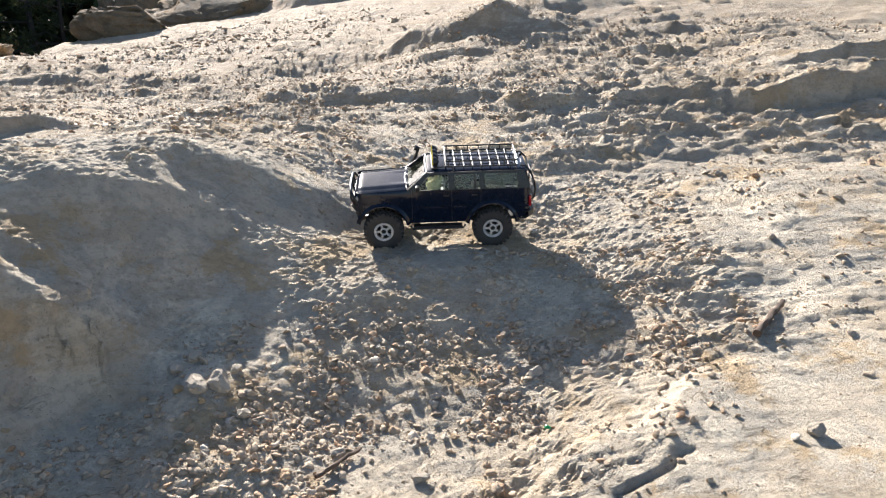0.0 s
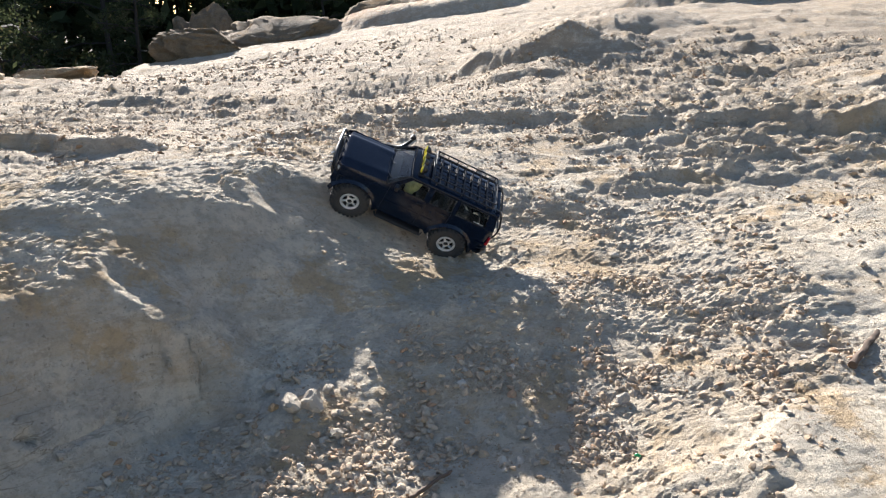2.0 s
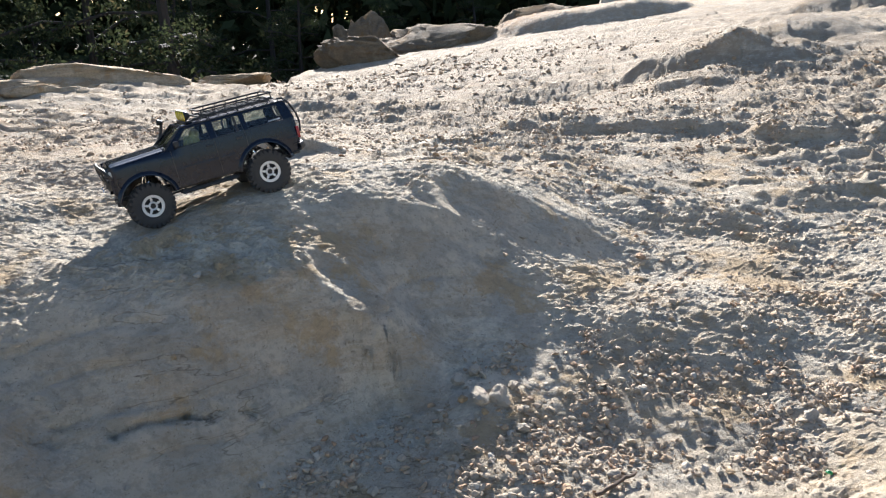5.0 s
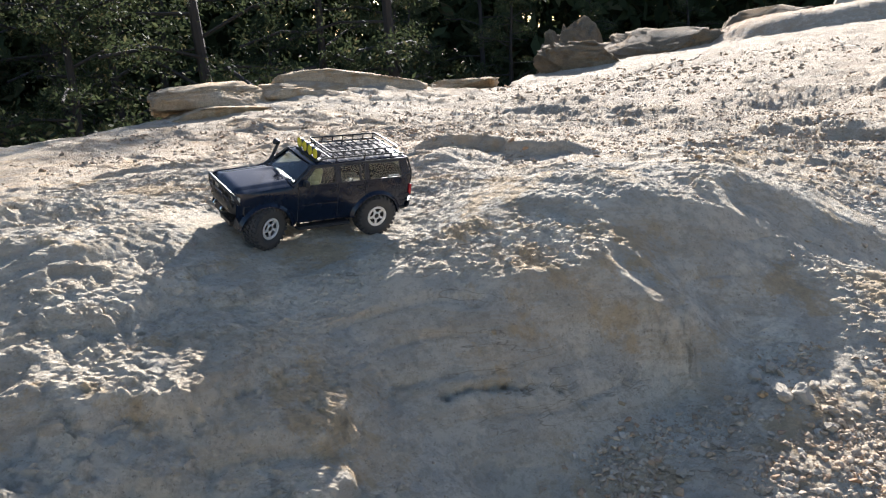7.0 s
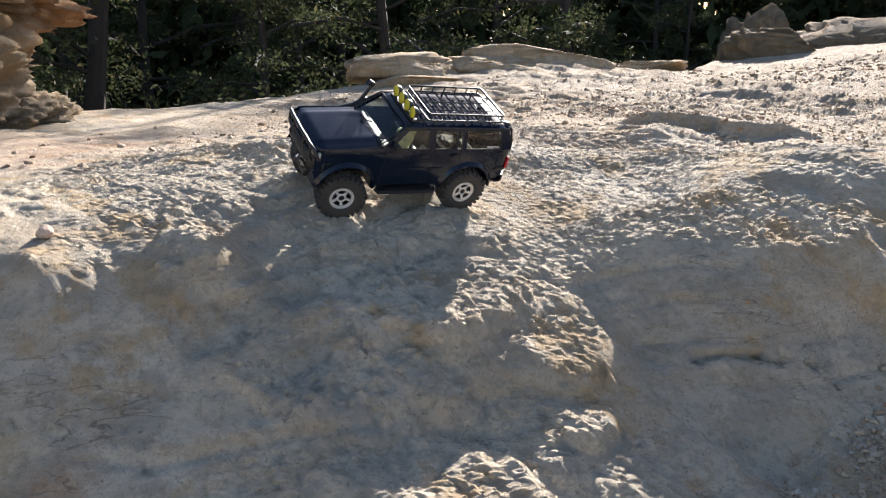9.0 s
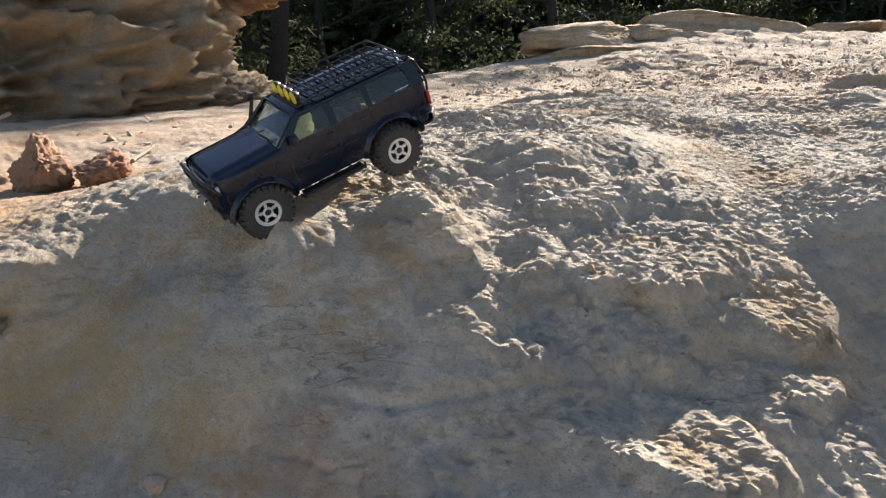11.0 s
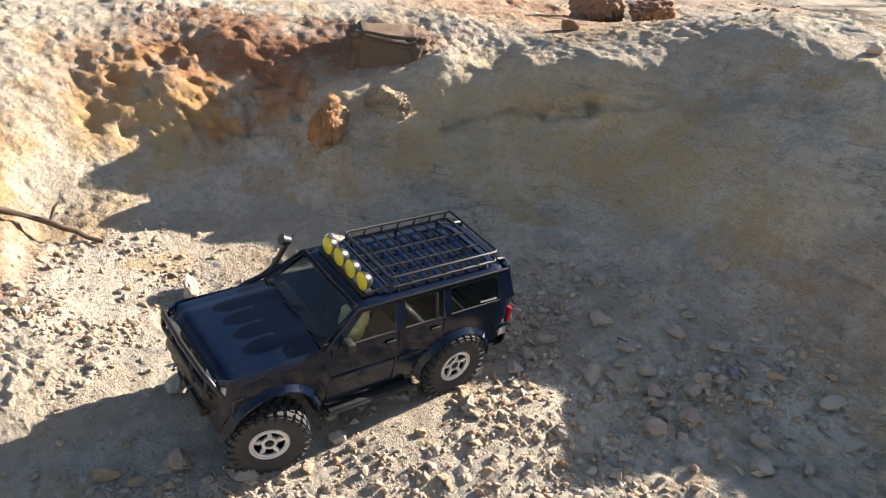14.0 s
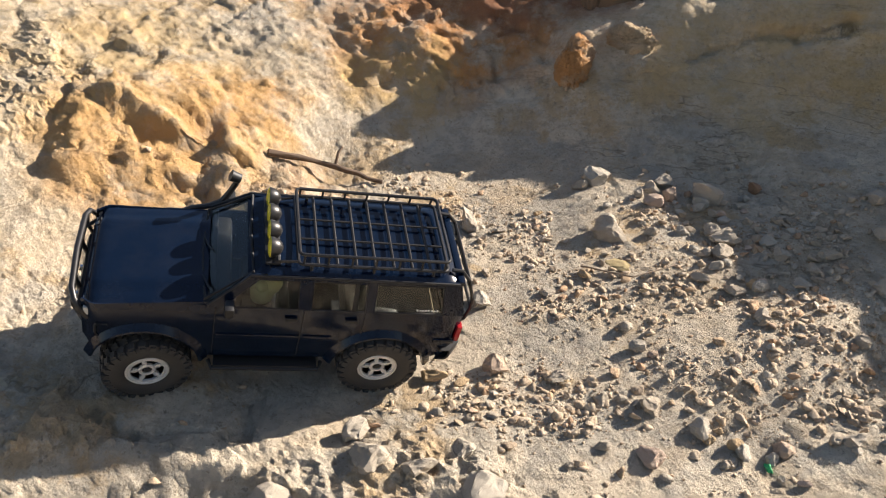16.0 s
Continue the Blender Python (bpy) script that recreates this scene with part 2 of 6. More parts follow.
HUMP_FRONT = [(-1.15, 1.53, .602), (-.58, 1.53, .361), (-1.3, 1.5, .584), (-.99, 1.49, .552), (-.524, 1.472, .323), (-.665, 1.467, .443), (-.73, 1.465, .475),
    (-1.104, 1.449, .597), (-.8, 1.445, .515), (-.93, 1.42, .545), (-.87, 1.41, .551), (-.766, 1.406, .475), (-.64, 1.4, .28), (-.442, 1.386, .315),
    (-.7, 1.32, .29), (-.958, 1.297, .534), (-.83, 1.26, .36), (-.994, 1.193, .49), (-1.02, 1.02, .368)]
HOLLOW = [(.37, 1.39, .306), (-.25, 1.37, .249), (.19, 1.34, .249), (.54, 1.32, .325), (.37, 1.22, .313), (.6, 1.19, .314), (-.45, 1.15, .25),
    (-.5, 1.05, .22), (-.873, .93, .215), (-.9, .85, .27), (0, .8, .24), (.6, .6, .3), (-1, .4, .22), (-1.109, .341, .326),
    (-.5, .3, .17), (-1.15, .1, .2), (.6, -.3, .2), (-.7, -.5, .1), (-.2, -1.2, .1)]
LEDGE_BACK = [(-1.227, 1.178, .545), (-1.43, 1.14, .546), (-1.71, .953, .6), (-1.117, .947, .37), (-1.284, .943, .48), (-1.14, .893, .399), (-1.412, .842, .532),
    (-1.247, .8, .453), (-1.077, .761, .334), (-1.553, .718, .544), (-1.086, .711, .328), (-1.69, .676, .594), (-1.407, .675, .488), (-1.479, .654, .499),
    (-1.18, .642, .376), (-1.343, .608, .493), (-1.537, .588, .508), (-1.376, .572, .478), (-1.427, .56, .511), (-1.072, .556, .326), (-1.24, .52, .346),
    (-1.15, .5, .313), (-1.416, .491, .466), (-1.719, .485, .562), (-1.336, .481, .427), (-1.575, .476, .494), (-1.506, .475, .512), (-1.46, .457, .467)]
LEDGE_FRONT = [(-1.252, .441, .366), (-1.72, .433, .61), (-1.302, .417, .389), (-1.668, .385, .578), (-1.371, .373, .408), (-1.469, .353, .454), (-1.693, .324, .577),
    (-1.272, .315, .348), (-1.75, .315, .587), (-1.176, .296, .334), (-1.78, .274, .594), (-1.524, .261, .449), (-1.99, .25, .618), (-1.312, .223, .338),
    (-1.672, .179, .467), (-1.422, .176, .347), (-2.2, .16, .64), (-1.86, .15, .612), (-1.881, .09, .517), (-2.05, .09, .62), (-1.565, .06, .36),
    (-1.81, .036, .483), (-1.99, -.027, .51), (-1.865, -.043, .425), (-2.155, -.072, .55), (-2.25, -.08, .575), (-1.63, -.117, .267), (-2.028, -.168, .437),
    (-2.058, -.298, .361)]
TOP = [(-2.118, 2.811, .547), (-1.86, 2.69, .58), (-1.68, 2.66, .515), (-1.92, 2.29, .512), (-2.39, 1.84, .61), (-2.66, 1.68, .577), (-2.45, 1.5, .588),
    (-2.39, 1.075, .625), (-2.04, 1.02, .671), (-2.15, .75, .664), (-2.2, .59, .652), (-2.07, .46, .647), (-2.8, .15, .525), (-2.9, .04, .52),
    (-3.7, 0, .55), (-3.23, -.1, .53), (-2.512, -.182, .542)]
WALL_BACK = [(-2.18, -.22, .54), (-2.149, -.276, .486), (-2.004, -.374, .293), (-2.26, -.41, .53), (-2.347, -.431, .474), (-2.414, -.468, .509), (-2.55, -.5, .555),
    (-2.173, -.517, .375), (-2.31, -.57, .515), (-2.349, -.617, .498), (-2.249, -.662, .443), (-2.11, -.68, .313), (-2.179, -.696, .387), (-2.206, -.739, .379),
    (-2.43, -.76, .482), (-2.124, -.793, .334), (-2.27, -.8, .435), (-2.074, -.883, .247), (-2.38, -.93, .42), (-2.074, -.934, .228), (-2.204, -.953, .306),
    (-2.485, -1, .485), (-2.398, -1.042, .417), (-2.3, -1.048, .367)]
WALL_FRONT = [(-2.018, -1.07, .207), (-2.09, -1.08, .224), (-2.26, -1.09, .324), (-2.2, -1.112, .274), (-2.41, -1.115, .443), (-2.372, -1.159, .436), (-2.367, -1.222, .421),
    (-1.974, -1.279, .226), (-2.273, -1.308, .356), (-2.005, -1.344, .228), (-2.065, -1.35, .25), (-2.278, -1.412, .4), (-1.98, -1.443, .274), (-2.338, -1.475, .443),
    (-1.761, -1.499, .253), (-1.89, -1.515, .284), (-2.156, -1.53, .379), (-2.12, -1.57, .378), (-1.981, -1.571, .307), (-2.064, -1.578, .396), (-2.225, -1.607, .417),
    (-1.99, -1.73, .427), (-1.7, -1.9, .38), (-2.4, -2.1, .6), (-1.2, -2.2, .35)]
FLOOR = [(-1.38, -.155, .191), (-1.44, -.22, .2), (-1.474, -.271, .195), (-1.57, -.37, .19), (-1.58, -.61, .167), (-1.85, -.65, .208), (-1.48, -.69, .15),
    (-1.225, -.78, .103), (-1.77, -.815, .199), (-1.42, -.83, .138), (-1.36, -1, .131), (-1.25, -1.147, .136), (-1.326, -1.294, .143), (-1.8, -1.37, .233),
    (-1.318, -1.387, .153), (-1.294, -1.46, .166), (-1.6, -1.7, .25)]
BEYOND = [(0, 20, 2.2), (8, 18, 2.6), (-4.2, 16.6, 1), (-5, 14, .5), (3, 12, 1.6), (-2.3, 11.3, .88), (-1.2, 10, 1),
    (6, 8, 1.5), (-3.4, 7.5, .46), (2.5, 7, 1.1), (-3.48, 5.83, .61), (-.18, 5.8, .75), (-4.13, 5.7, .64), (.75, 5.9, 1.0), (.35, 5.2, .86), (.95, 5.0, .82), (0, 5.3, .78), (.6, 4.6, .74),
    (-.66, 5.05, .56), (-4.56, 5, .65), (-5.68, 5, .45), (.3, 4.64, .72), (-1.02, 4.04, .5), (1.86, 3.93, .68), (0, 3.8, .59),
    (.84, 3.59, .63), (-3.45, 3.24, .45), (-1.418, 3.086, .529), (-1.41, 3.03, .546), (-1.383, 2.962, .539), (3, 2, .7), (-3.39, 1.76, .497),
    (-4.28, 1.6, .46)]
SPOTS = np.array(SLOPE + HUMP_BACK + HUMP_FRONT + HOLLOW + LEDGE_BACK + LEDGE_FRONT + TOP + WALL_BACK + WALL_FRONT + FLOOR + BEYOND)


def kernel(d2):
    return np.sqrt(d2 + 0.012 ** 2)


def land_weights():
    p = SPOTS[:, :2]
    k = kernel(((p[:, None] - p[None]) ** 2).sum(2)) - 4.0
    n = len(p)
    a = np.zeros((n + 1, n + 1))
    a[:n, :n] = k - np.eye(n) * 0.0015
    a[:n, n] = a[n, :n] = 1
    return np.linalg.solve(a, np.append(SPOTS[:, 2], 0))


LAND = land_weights()


def land(x, y):
    """Height of the bare land, before the small relief."""
    out = np.empty(x.shape)
    for s in range(0, x.size, 20000):
        xs, ys = x.ravel()[s:s + 20000], y.ravel()[s:s + 20000]
        d2 = (xs[:, None] - SPOTS[None, :, 0]) ** 2 + (ys[:, None] - SPOTS[None, :, 1]) ** 2
        out.ravel()[s:s + 20000] = (kernel(d2) - 4.0) @ LAND[:-1] + LAND[-1]
    return out


# t, place, turn (degrees) of the car
DRIVE = [
    (0, -0.0161, 2.1662, 0.4379, -9.9, 1.3, -177.7),
    (0.5, -0.0938, 2.1694, 0.4526, -8.7, -5.4, -178),
    (1, -0.2112, 2.1482, 0.4805, -17.1, -19.2, -175.7),
    (1.5, -0.2836, 2.1744, 0.499, -20.4, -26.2, -174.5),
    (2, -0.3385, 2.1938, 0.5214, -27.8, -26.9, -168.4),
    (2.5, -0.4514, 2.133, 0.5721, -23.9, -27.3, -162.7),
    (3, -0.5387, 2.0845, 0.6218, -25.3, -25.9, -158.6),
    (4.25, -0.955, 1.85, 0.700, -8, -4, -146),
    (5.5, -1.3483, 1.604, 0.6443, 6.9, 14.8, -132),
    (6, -1.4444, 1.5221, 0.6344, 1.5, 4.3, -126.8),
    (6.5, -1.5002, 1.4699, 0.6288, 1.9, -3.9, -126.3),
    (7, -1.5616, 1.3245, 0.6226, -12.5, -1.6, -118.7),
    (7.5, -1.5819, 1.2455, 0.6402, -14.4, -3.5, -115.9),
    (8, -1.6042, 1.1016, 0.6512, -20.3, -9.1, -110.7),
    (8.5, -1.6649, 0.9842, 0.6597, -18.7, -4.9, -112.2),
    (9, -1.7037, 0.884, 0.6766, -25.9, -4.2, -112.1),
    (10.25, -1.86, 0.49, 0.690, -16, 6, -104),
    (11.5, -1.937, 0.0831, 0.5803, -12.2, 27.0, -100.0),
    (12, -1.8424, -0.1967, 0.4217, -25.8, 37.5, -100.2),
    (12.5, -1.775, -0.411, 0.3, 2.5, 19.5, -69),
    (13, -1.6322, -0.5839, 0.2698, -5.3, 2.8, -54.3),
    (13.5, -1.5634, -0.7389, 0.243, -3.4, 3, -58.3),
    (14, -1.5294, -0.8821, 0.2215, -10.9, 0.1, -65.2),
    (14.5, -1.4811, -1.048, 0.2166, -11.6, -1.8, -69.3),
    (15, -1.4551, -1.1637, 0.2171, -14.1, -1.7, -74.6),
    (15.5, -1.4483, -1.2792, 0.2293, -19.5, -9.8, -78.3),
    (16, -1.4334, -1.3991, 0.2475, -21.1, -12.2, -79.2),
]


def tyre_tracks():
    """Where the tyres stand on the rock along the drive: places and heights."""
    rows = [r for r in DRIVE if r[0] not in (4.25, 10.25)]
    rows += [tuple((p + q) / 2 for p, q in zip(a, b)) for a, b in zip(rows, rows[1:]) if b[0] - a[0] < 1]
    out = []
    for t, x, y, z, a, b, c in rows:
        m = pose(x, y, z, a, b, c)
        up = (m.to_3x3() @ Vector((0, 0, 1)) + Vector((0, 0, 0.6))).normalized()
        out += [m @ Vector((wx, wy, 0)) - up * 0.0525 for wx in (.142, -.142) for wy in (.079, -.079)]
    return np.array(out)


TRACKS = tyre_tracks()


def settle(x, y, h):
    """Bed the rock under the tyres; also how near the track a place is."""
    miss = TRACKS[:, 2] - land(TRACKS[:, 0], TRACKS[:, 1]) - 0.004
    miss = np.clip(miss, -.09, .09)
    rise, near_track = np.zeros(x.shape), np.zeros(x.shape)
    box = (x > -2.4) & (x < .6) & (y > -2.0) & (y < 2.7)
    xs, ys = x[box], y[box]
    total, weight = np.zeros(xs.shape), np.zeros(xs.shape)
    for (tx, ty, _), up in zip(TRACKS, miss):
        w = np.exp(-((xs - tx) ** 2 + (ys - ty) ** 2) / (2 * .055 ** 2))
        total += w * up
        weight += w
    rise[box] = total / (weight + 0.25)
    near_track[box] = np.clip(weight, 0, 1)
    return h + rise, near_track


def ring(x, y, cx, cy, rx, ry, soft=0.35):
    """1 inside an ellipse, 0 outside."""
    d = np.sqrt(((x - cx) / rx) ** 2 + ((y - cy) / ry) ** 2)
    return np.clip((1 - d) / soft, 0, 1)


def gravelly(x, y):
    """How far loose gravel covers the rock."""
    w = 0.06 * vnoise(x * 6, y * 6, x * 0, 5)
    g = ring(x + w, y + w, -.16, 1.38, .37, .36, .25)
    g = np.maximum(g, ring(x + w, y + w, .27, 1.62, .24, .10, .4))
    g = np.maximum(g, ring(x + w, y + w, .45, 1.54, .09, .14, .4))
    g = np.maximum(g, ring(x + w, y + w, -1.45, -.72, .42, .62))
    g = np.maximum(g, .8 * ring(x + w, y + w, -.75, 1.0, .5, .45))
    g = np.maximum(g, .9 * ring(x + w, y + w, -1.78, -1.1, .30, .36))
    g = np.maximum(g, .6 * ring(x + w, y + w, -.3, 3.2, 2.0, .75))
    g = np.maximum(g, .4 * ring(x + w, y + w, .8, 2.3, 1.3, 1.0))
    g = np.maximum(g, .35 * ring(x + w, y + w, -2.6, 3.2, 2.2, .8))
    return g


def axis(knots):
    """Grid lines with a spacing that changes from knot to knot: (place, step)."""
    out = [knots[0][0]]
    for (a, sa), (b, sb) in zip(knots, knots[1:]):
        while out[-1] < b - 1e-6:
            f = (out[-1] - a) / (b - a)
            out.append(out[-1] + sa * (sb / sa) ** f)
    return np.array(out)


EDGE_Y = [-6, -2, 0.7, 1.6, 2.6, 4, 5, 5.8, 7.5, 10, 12, 14, 18, 30]
EDGE_X = [-9, -7.5, -7, -5.3, -4.85, -4.85, -5.1, -4.9, -3.9, -3.9, -1.9, -1.2, 0, 1]


def terrace(v, levels, hard):
    """Steps in a smooth field: flat treads with sharp risers."""
    w = v * levels
    f = w - np.floor(w)
    return (np.floor(w) + np.clip((f - 0.5) * hard + 0.5, 0, 1)) / levels


CRACKS = (((-2.177, -.592), (-2.196, -.517), (-2.184, -.460), (-2.153, -.383), (-2.122, -.282), (-2.083, -.123)), ((-1.912, -.102), (-1.855, -.072), (-1.825, -.049)),
          ((-2.086, -.893), (-2.036, -.801), (-2.02, -.719)), ((-1.126, .972), (-1.027, 1.015), (-.935, 1.098), (-.849, 1.181)), ((-1.195, .322), (-1.157, .282), (-1.119, .243)),
          ((-1.222, .486), (-1.238, .521), (-1.215, .597), (-1.188, .658)), ((-1.292, -1.592), (-1.265, -1.546), (-1.277, -1.481), (-1.283, -1.412), (-1.338, -1.408)))


def build_ground():
    xs = axis(((-400, 60), (-40, 5), (-8, .35), (-3.4, .04), (-2.45, .0066), (-1.0, .0066), (.4, .0095), (1.1, .02), (3, .07), (8, .4), (40, 5), (400, 60)))
    ys = axis(((-400, 60), (-40, 5), (-4, .3), (-2.15, .03), (-1.85, .0075), (1.6, .007), (2.6, .013), (6, .055), (18, .25), (60, 5), (500, 60)))
    gx, gy = np.meshgrid(xs, ys, indexing="ij")
    near = np.clip(1 - (np.hypot(gx + 1, gy - 6) - 16) / 12, 0, 1)
    h, track = settle(gx, gy, land(gx, gy))
    # outcrops farther back
    for cx, cy, rx, ry, up in ((.55, 5.9, .75, .5, .05), (.1, 5.3, .45, .3, .08), (-1.0, 10.4, 1.3, .7, .16), (2.6, 8.2, 1.6, .8, .22), (-1.60, .33, .07, .08, -.028), (-1.02, -1.55, .22, .34, -.045),
                               (4.5, 13, 4, 3, .9), (0, 17, 6, 3, .8)):
        q = 1 - ((gx - cx) / rx) ** 2 - ((gy - cy) / ry) ** 2
        h = h + up * np.clip(q * 1.6, 0, 1) ** 0.8
    # low ledges that face the hollow: a step up along a line, fading behind it
    for ax, ay, bx, by, up, back in ((-2.2, 2.82, -1.30, 3.0, .06, .4), (-.95, 3.78, .25, 3.52, .055, .35), (.2, 3.44, .62, 3.36, .05, .3), (.62, 3.30, 1.1, 3.28, .045, .3),
                                     (.95, 3.24, 3.4, 3.02, .13, .7), (1.3, 3.62, 3.6, 3.60, .09, .7), (.62, 1.42, .10, 1.08, .022, .5), (.95, 1.62, .35, 1.62, .02, .3), (1.3, 2.36, .85, 2.42, .04, .25), (.75, 1.90, .30, 1.98, .02, .25),
                                     (-1.19, -1.30, -1.16, -1.10, .014, .2), (-1.99, -1.75, -1.89, -1.46, .055, .12), (-1.80, -1.80, -1.80, -1.56, .04, .2), (-1.76, -1.56, -1.78, -1.34, .022, .15),
                                     (-.25, 4.75, .30, 4.62, .03, .5), (.1, 5.1, .8, 5.0, .04, .7), (-3.2, 2.0, -2.5, 2.15, .03, .3)):
        ln = math.hypot(bx - ax, by - ay)
        ux, uy = (bx - ax) / ln, (by - ay) / ln
        along = ((gx - ax) * ux + (gy - ay) * uy) / ln
        off = (gy - ay) * ux - (gx - ax) * uy + .06 * vnoise(gx * 5, gy * 5, gx * 0, 23) + .02 * vnoise(gx * 19, gy * 19, gx * 0, 24)
        h = h + up * np.clip(off / .035 + .5, 0, 1) * np.exp(-np.maximum(off, 0) / back) * np.clip(np.minimum(along, 1 - along) * 5, 0, 1)
    # treads of broken rock on the bank below the shelf
    w = .05 * vnoise(gx * 7, gy * 7, gx * 0, 27)
    steps = terrace(h + .4 * w, 14.0, 2.6)
    here = ring(gx + w, gy + w, -1.27, .62, .36, .46, .4)
    h = h * (1 - .3 * here) + steps * .3 * here
    shelf = ring(gx + w, gy + w, -1.70, .68, .30, .42, .4)
    steps = terrace(h + .5 * w + .012 * chips(gx, gy, .09, 30), 26.0, 2.2)
    h = h + shelf * .6 * (steps - h - .5 * w)
    # flat-topped facets: the nose and back of the hump, the broken bank, the lip of the shelf
    rag = .35 * chips(gx, gy * 1.2, .05, 28) + .3 * vnoise(gx * 16, gy * 16, gx * 0, 29)
    for cx, cy, rx, ry, turn, level, east, north in ((-1.02, 1.47, .20, .19, 0, .575, -.10, .17), (-.75, 1.465, .135, .050, -30, .488, -.50, .0), (-1.41, .70, .15, .27, 0, .505, -.12, .05),
                                                     (-1.20, .80, .10, .13, 0, .432, -.42, .04), (-1.13, .41, .17, .13, 10, .335, -.14, .02), (-1.46, .315, .12, .045, 10, .450, -.26, .03),
                                                     (-1.30, .53, .10, .06, 20, .425, -.30, .03), (-1.08, .68, .05, .08, 0, .345, -.20, .03)):
        ct, st = math.cos(radians(turn)), math.sin(radians(turn))
        u, v = (gx - cx) * ct + (gy - cy) * st, (gy - cy) * ct - (gx - cx) * st
        k = np.clip((1 - np.sqrt((u / rx) ** 2 + (v / ry) ** 2) + .25 * rag) / .3, 0, 1) * .9
        h = h * (1 - k) + (level + east * (gx - cx) + north * (gy - cy)) * k
    # beyond the outcrop the land falls away to the wood
    over = np.interp(gy, EDGE_Y, EDGE_X) + 0.22 * vnoise(gx * .8, gy * .8, gx * 0, 3) - gx
    fall = np.clip(over / 1.3, 0, 1)
    h = h * near + (1 - near) * -2.2
    h = h * (1 - fall) + fall * np.minimum(h, -2.2)
    step_x, step_y = np.gradient(xs)[:, None], np.gradient(ys)[None, :]
    hx, hy = np.gradient(h, axis=0) / step_x, np.gradient(h, axis=1) / step_y
    ln = np.sqrt(hx ** 2 + hy ** 2 + 1)
    nx, ny, nz = -hx / ln, -hy / ln, 1 / ln
    g = gravelly(gx, gy)
    steep = np.clip((1 - nz - 0.03) / 0.17, 0, 1)
    flat = 1 - steep
    x, y, z = gx, gy, h
    warp = vnoise(x * 2.6, y * 2.6, z * 3, 61)
    lumps = fbm(x, y, z * 1.5, 3.2, 3, 11, 0.5)
    flake = fbm(x * 0.75 + 0.10 * warp, y * 1.6 - 0.06 * warp, z * 2.5, 6.5, 4, 31, 0.55)
    plates = terrace(flake, 4.0, 5.0)
    slabs = chips(x * 0.8, y * 1.25, .085, 201)
    bits = chips(x * 0.85, y * 1.2, .030, 202)
    crumbs = chips(x, y, .016, 203)
    grain = 0.6 - 1.6 * np.abs(fbm(x * 0.9, y * 1.2, z, 47.0, 2, 51, 0.6))
    patch = np.clip(0.75 + 0.9 * vnoise(x * 1.9 + 7, y * 1.9, z, 71), 0.15, 1.5)
    crust = np.clip(0.55 + 1.1 * vnoise(x * 4.3, y * 4.3, z * 3, 73), 0.1, 1.3)
    bare = (1 - 0.8 * g)
    d = 0.009 * lumps * (0.6 + 0.4 * flat)
    d = d + 0.0080 * plates * (0.38 + 0.62 * flat) * bare * patch
    step = np.maximum(step_x, step_y) + 0 * gx
    see = [np.clip((c - step) / (0.5 * c), 0, 1) for c in (.05, .022, .015)]
    d = d + see[0] * 0.0046 * slabs * (0.36 + 0.60 * flat) * bare * patch
    d = d + see[1] * 0.0046 * bits * (0.24 + 0.68 * flat) * bare * crust
    d = d + see[2] * 0.0034 * crumbs * (0.24 + 0.65 * flat) * (1 - 0.3 * g) * (0.3 + 0.7 * crust)
    d = d + see[1] * 0.0022 * grain * (0.4 + 0.6 * flat) * (1 - 0.3 * g)
    # bedding and cracks in the steep faces
    band = (z + 0.04 * vnoise(x * 3, y * 3, z, 7)) * 11.0
    d = d + steep * 0.012 * (np.abs((band % 1.0) - 0.5) - 0.25) * np.clip(vnoise(x * 3, y * 3, z * 6, 9) + 0.2, 0, 1) * 2
    groove = np.exp(-(((band * 1.37 + 0.25 * vnoise(x * 2, y * 2, z, 33)) % 1.0 - 0.5) / 0.10) ** 2)
    d = d - steep * 0.007 * groove * np.clip(vnoise(x * 2.6, y * 2.6, z * 9, 35) * 3.0, 0, 1)
    seam = fbm(x * 0.9, y * 0.9, z * 7.0, 2.4, 4, 81, 0.5)
    d = d - 0.006 * np.exp(-(seam / 0.012) ** 2) * np.clip(vnoise(x * 2.2, y * 2.2, z * 2, 83) * 2.5, 0, 1)
    # the far shelf and wall are worn smoother
    worn = np.maximum(ring(x, y, -2.5, -.75, .75, 1.5, .35), ring(x, y, -2.25, -.1, .45, .6, .4))
    d = d * (1 - .30 * worn)
    # pitted iron crust on the far wall
    pits = ring(x, y, -2.36, -1.08, .26, .34, .4) * np.clip((z - .27) / .06, 0, 1)
    pits = np.maximum(pits, .9 * ring(x, y, -1.92, -1.60, .22, .24, .4))
    pits = np.maximum(pits, .35 * ring(x, y, -2.1, -1.6, .6, .5, .4) * np.clip((z - .25) / .06, 0, 1))
    holes = vnoise(x * 26, y * 26, z * 26, 91) + .5 * vnoise(x * 61, y * 61, z * 61, 92)
    d = d + pits * (0.010 * (0.5 - np.abs(fbm(x, y, z, 7.0, 4, 95, 0.6))) + 0.006 * chips(x, y + z, .11, 97) + 0.003 * chips(x, y + z, .04, 98) - 0.020 * np.clip(holes - 0.25, 0, 1))
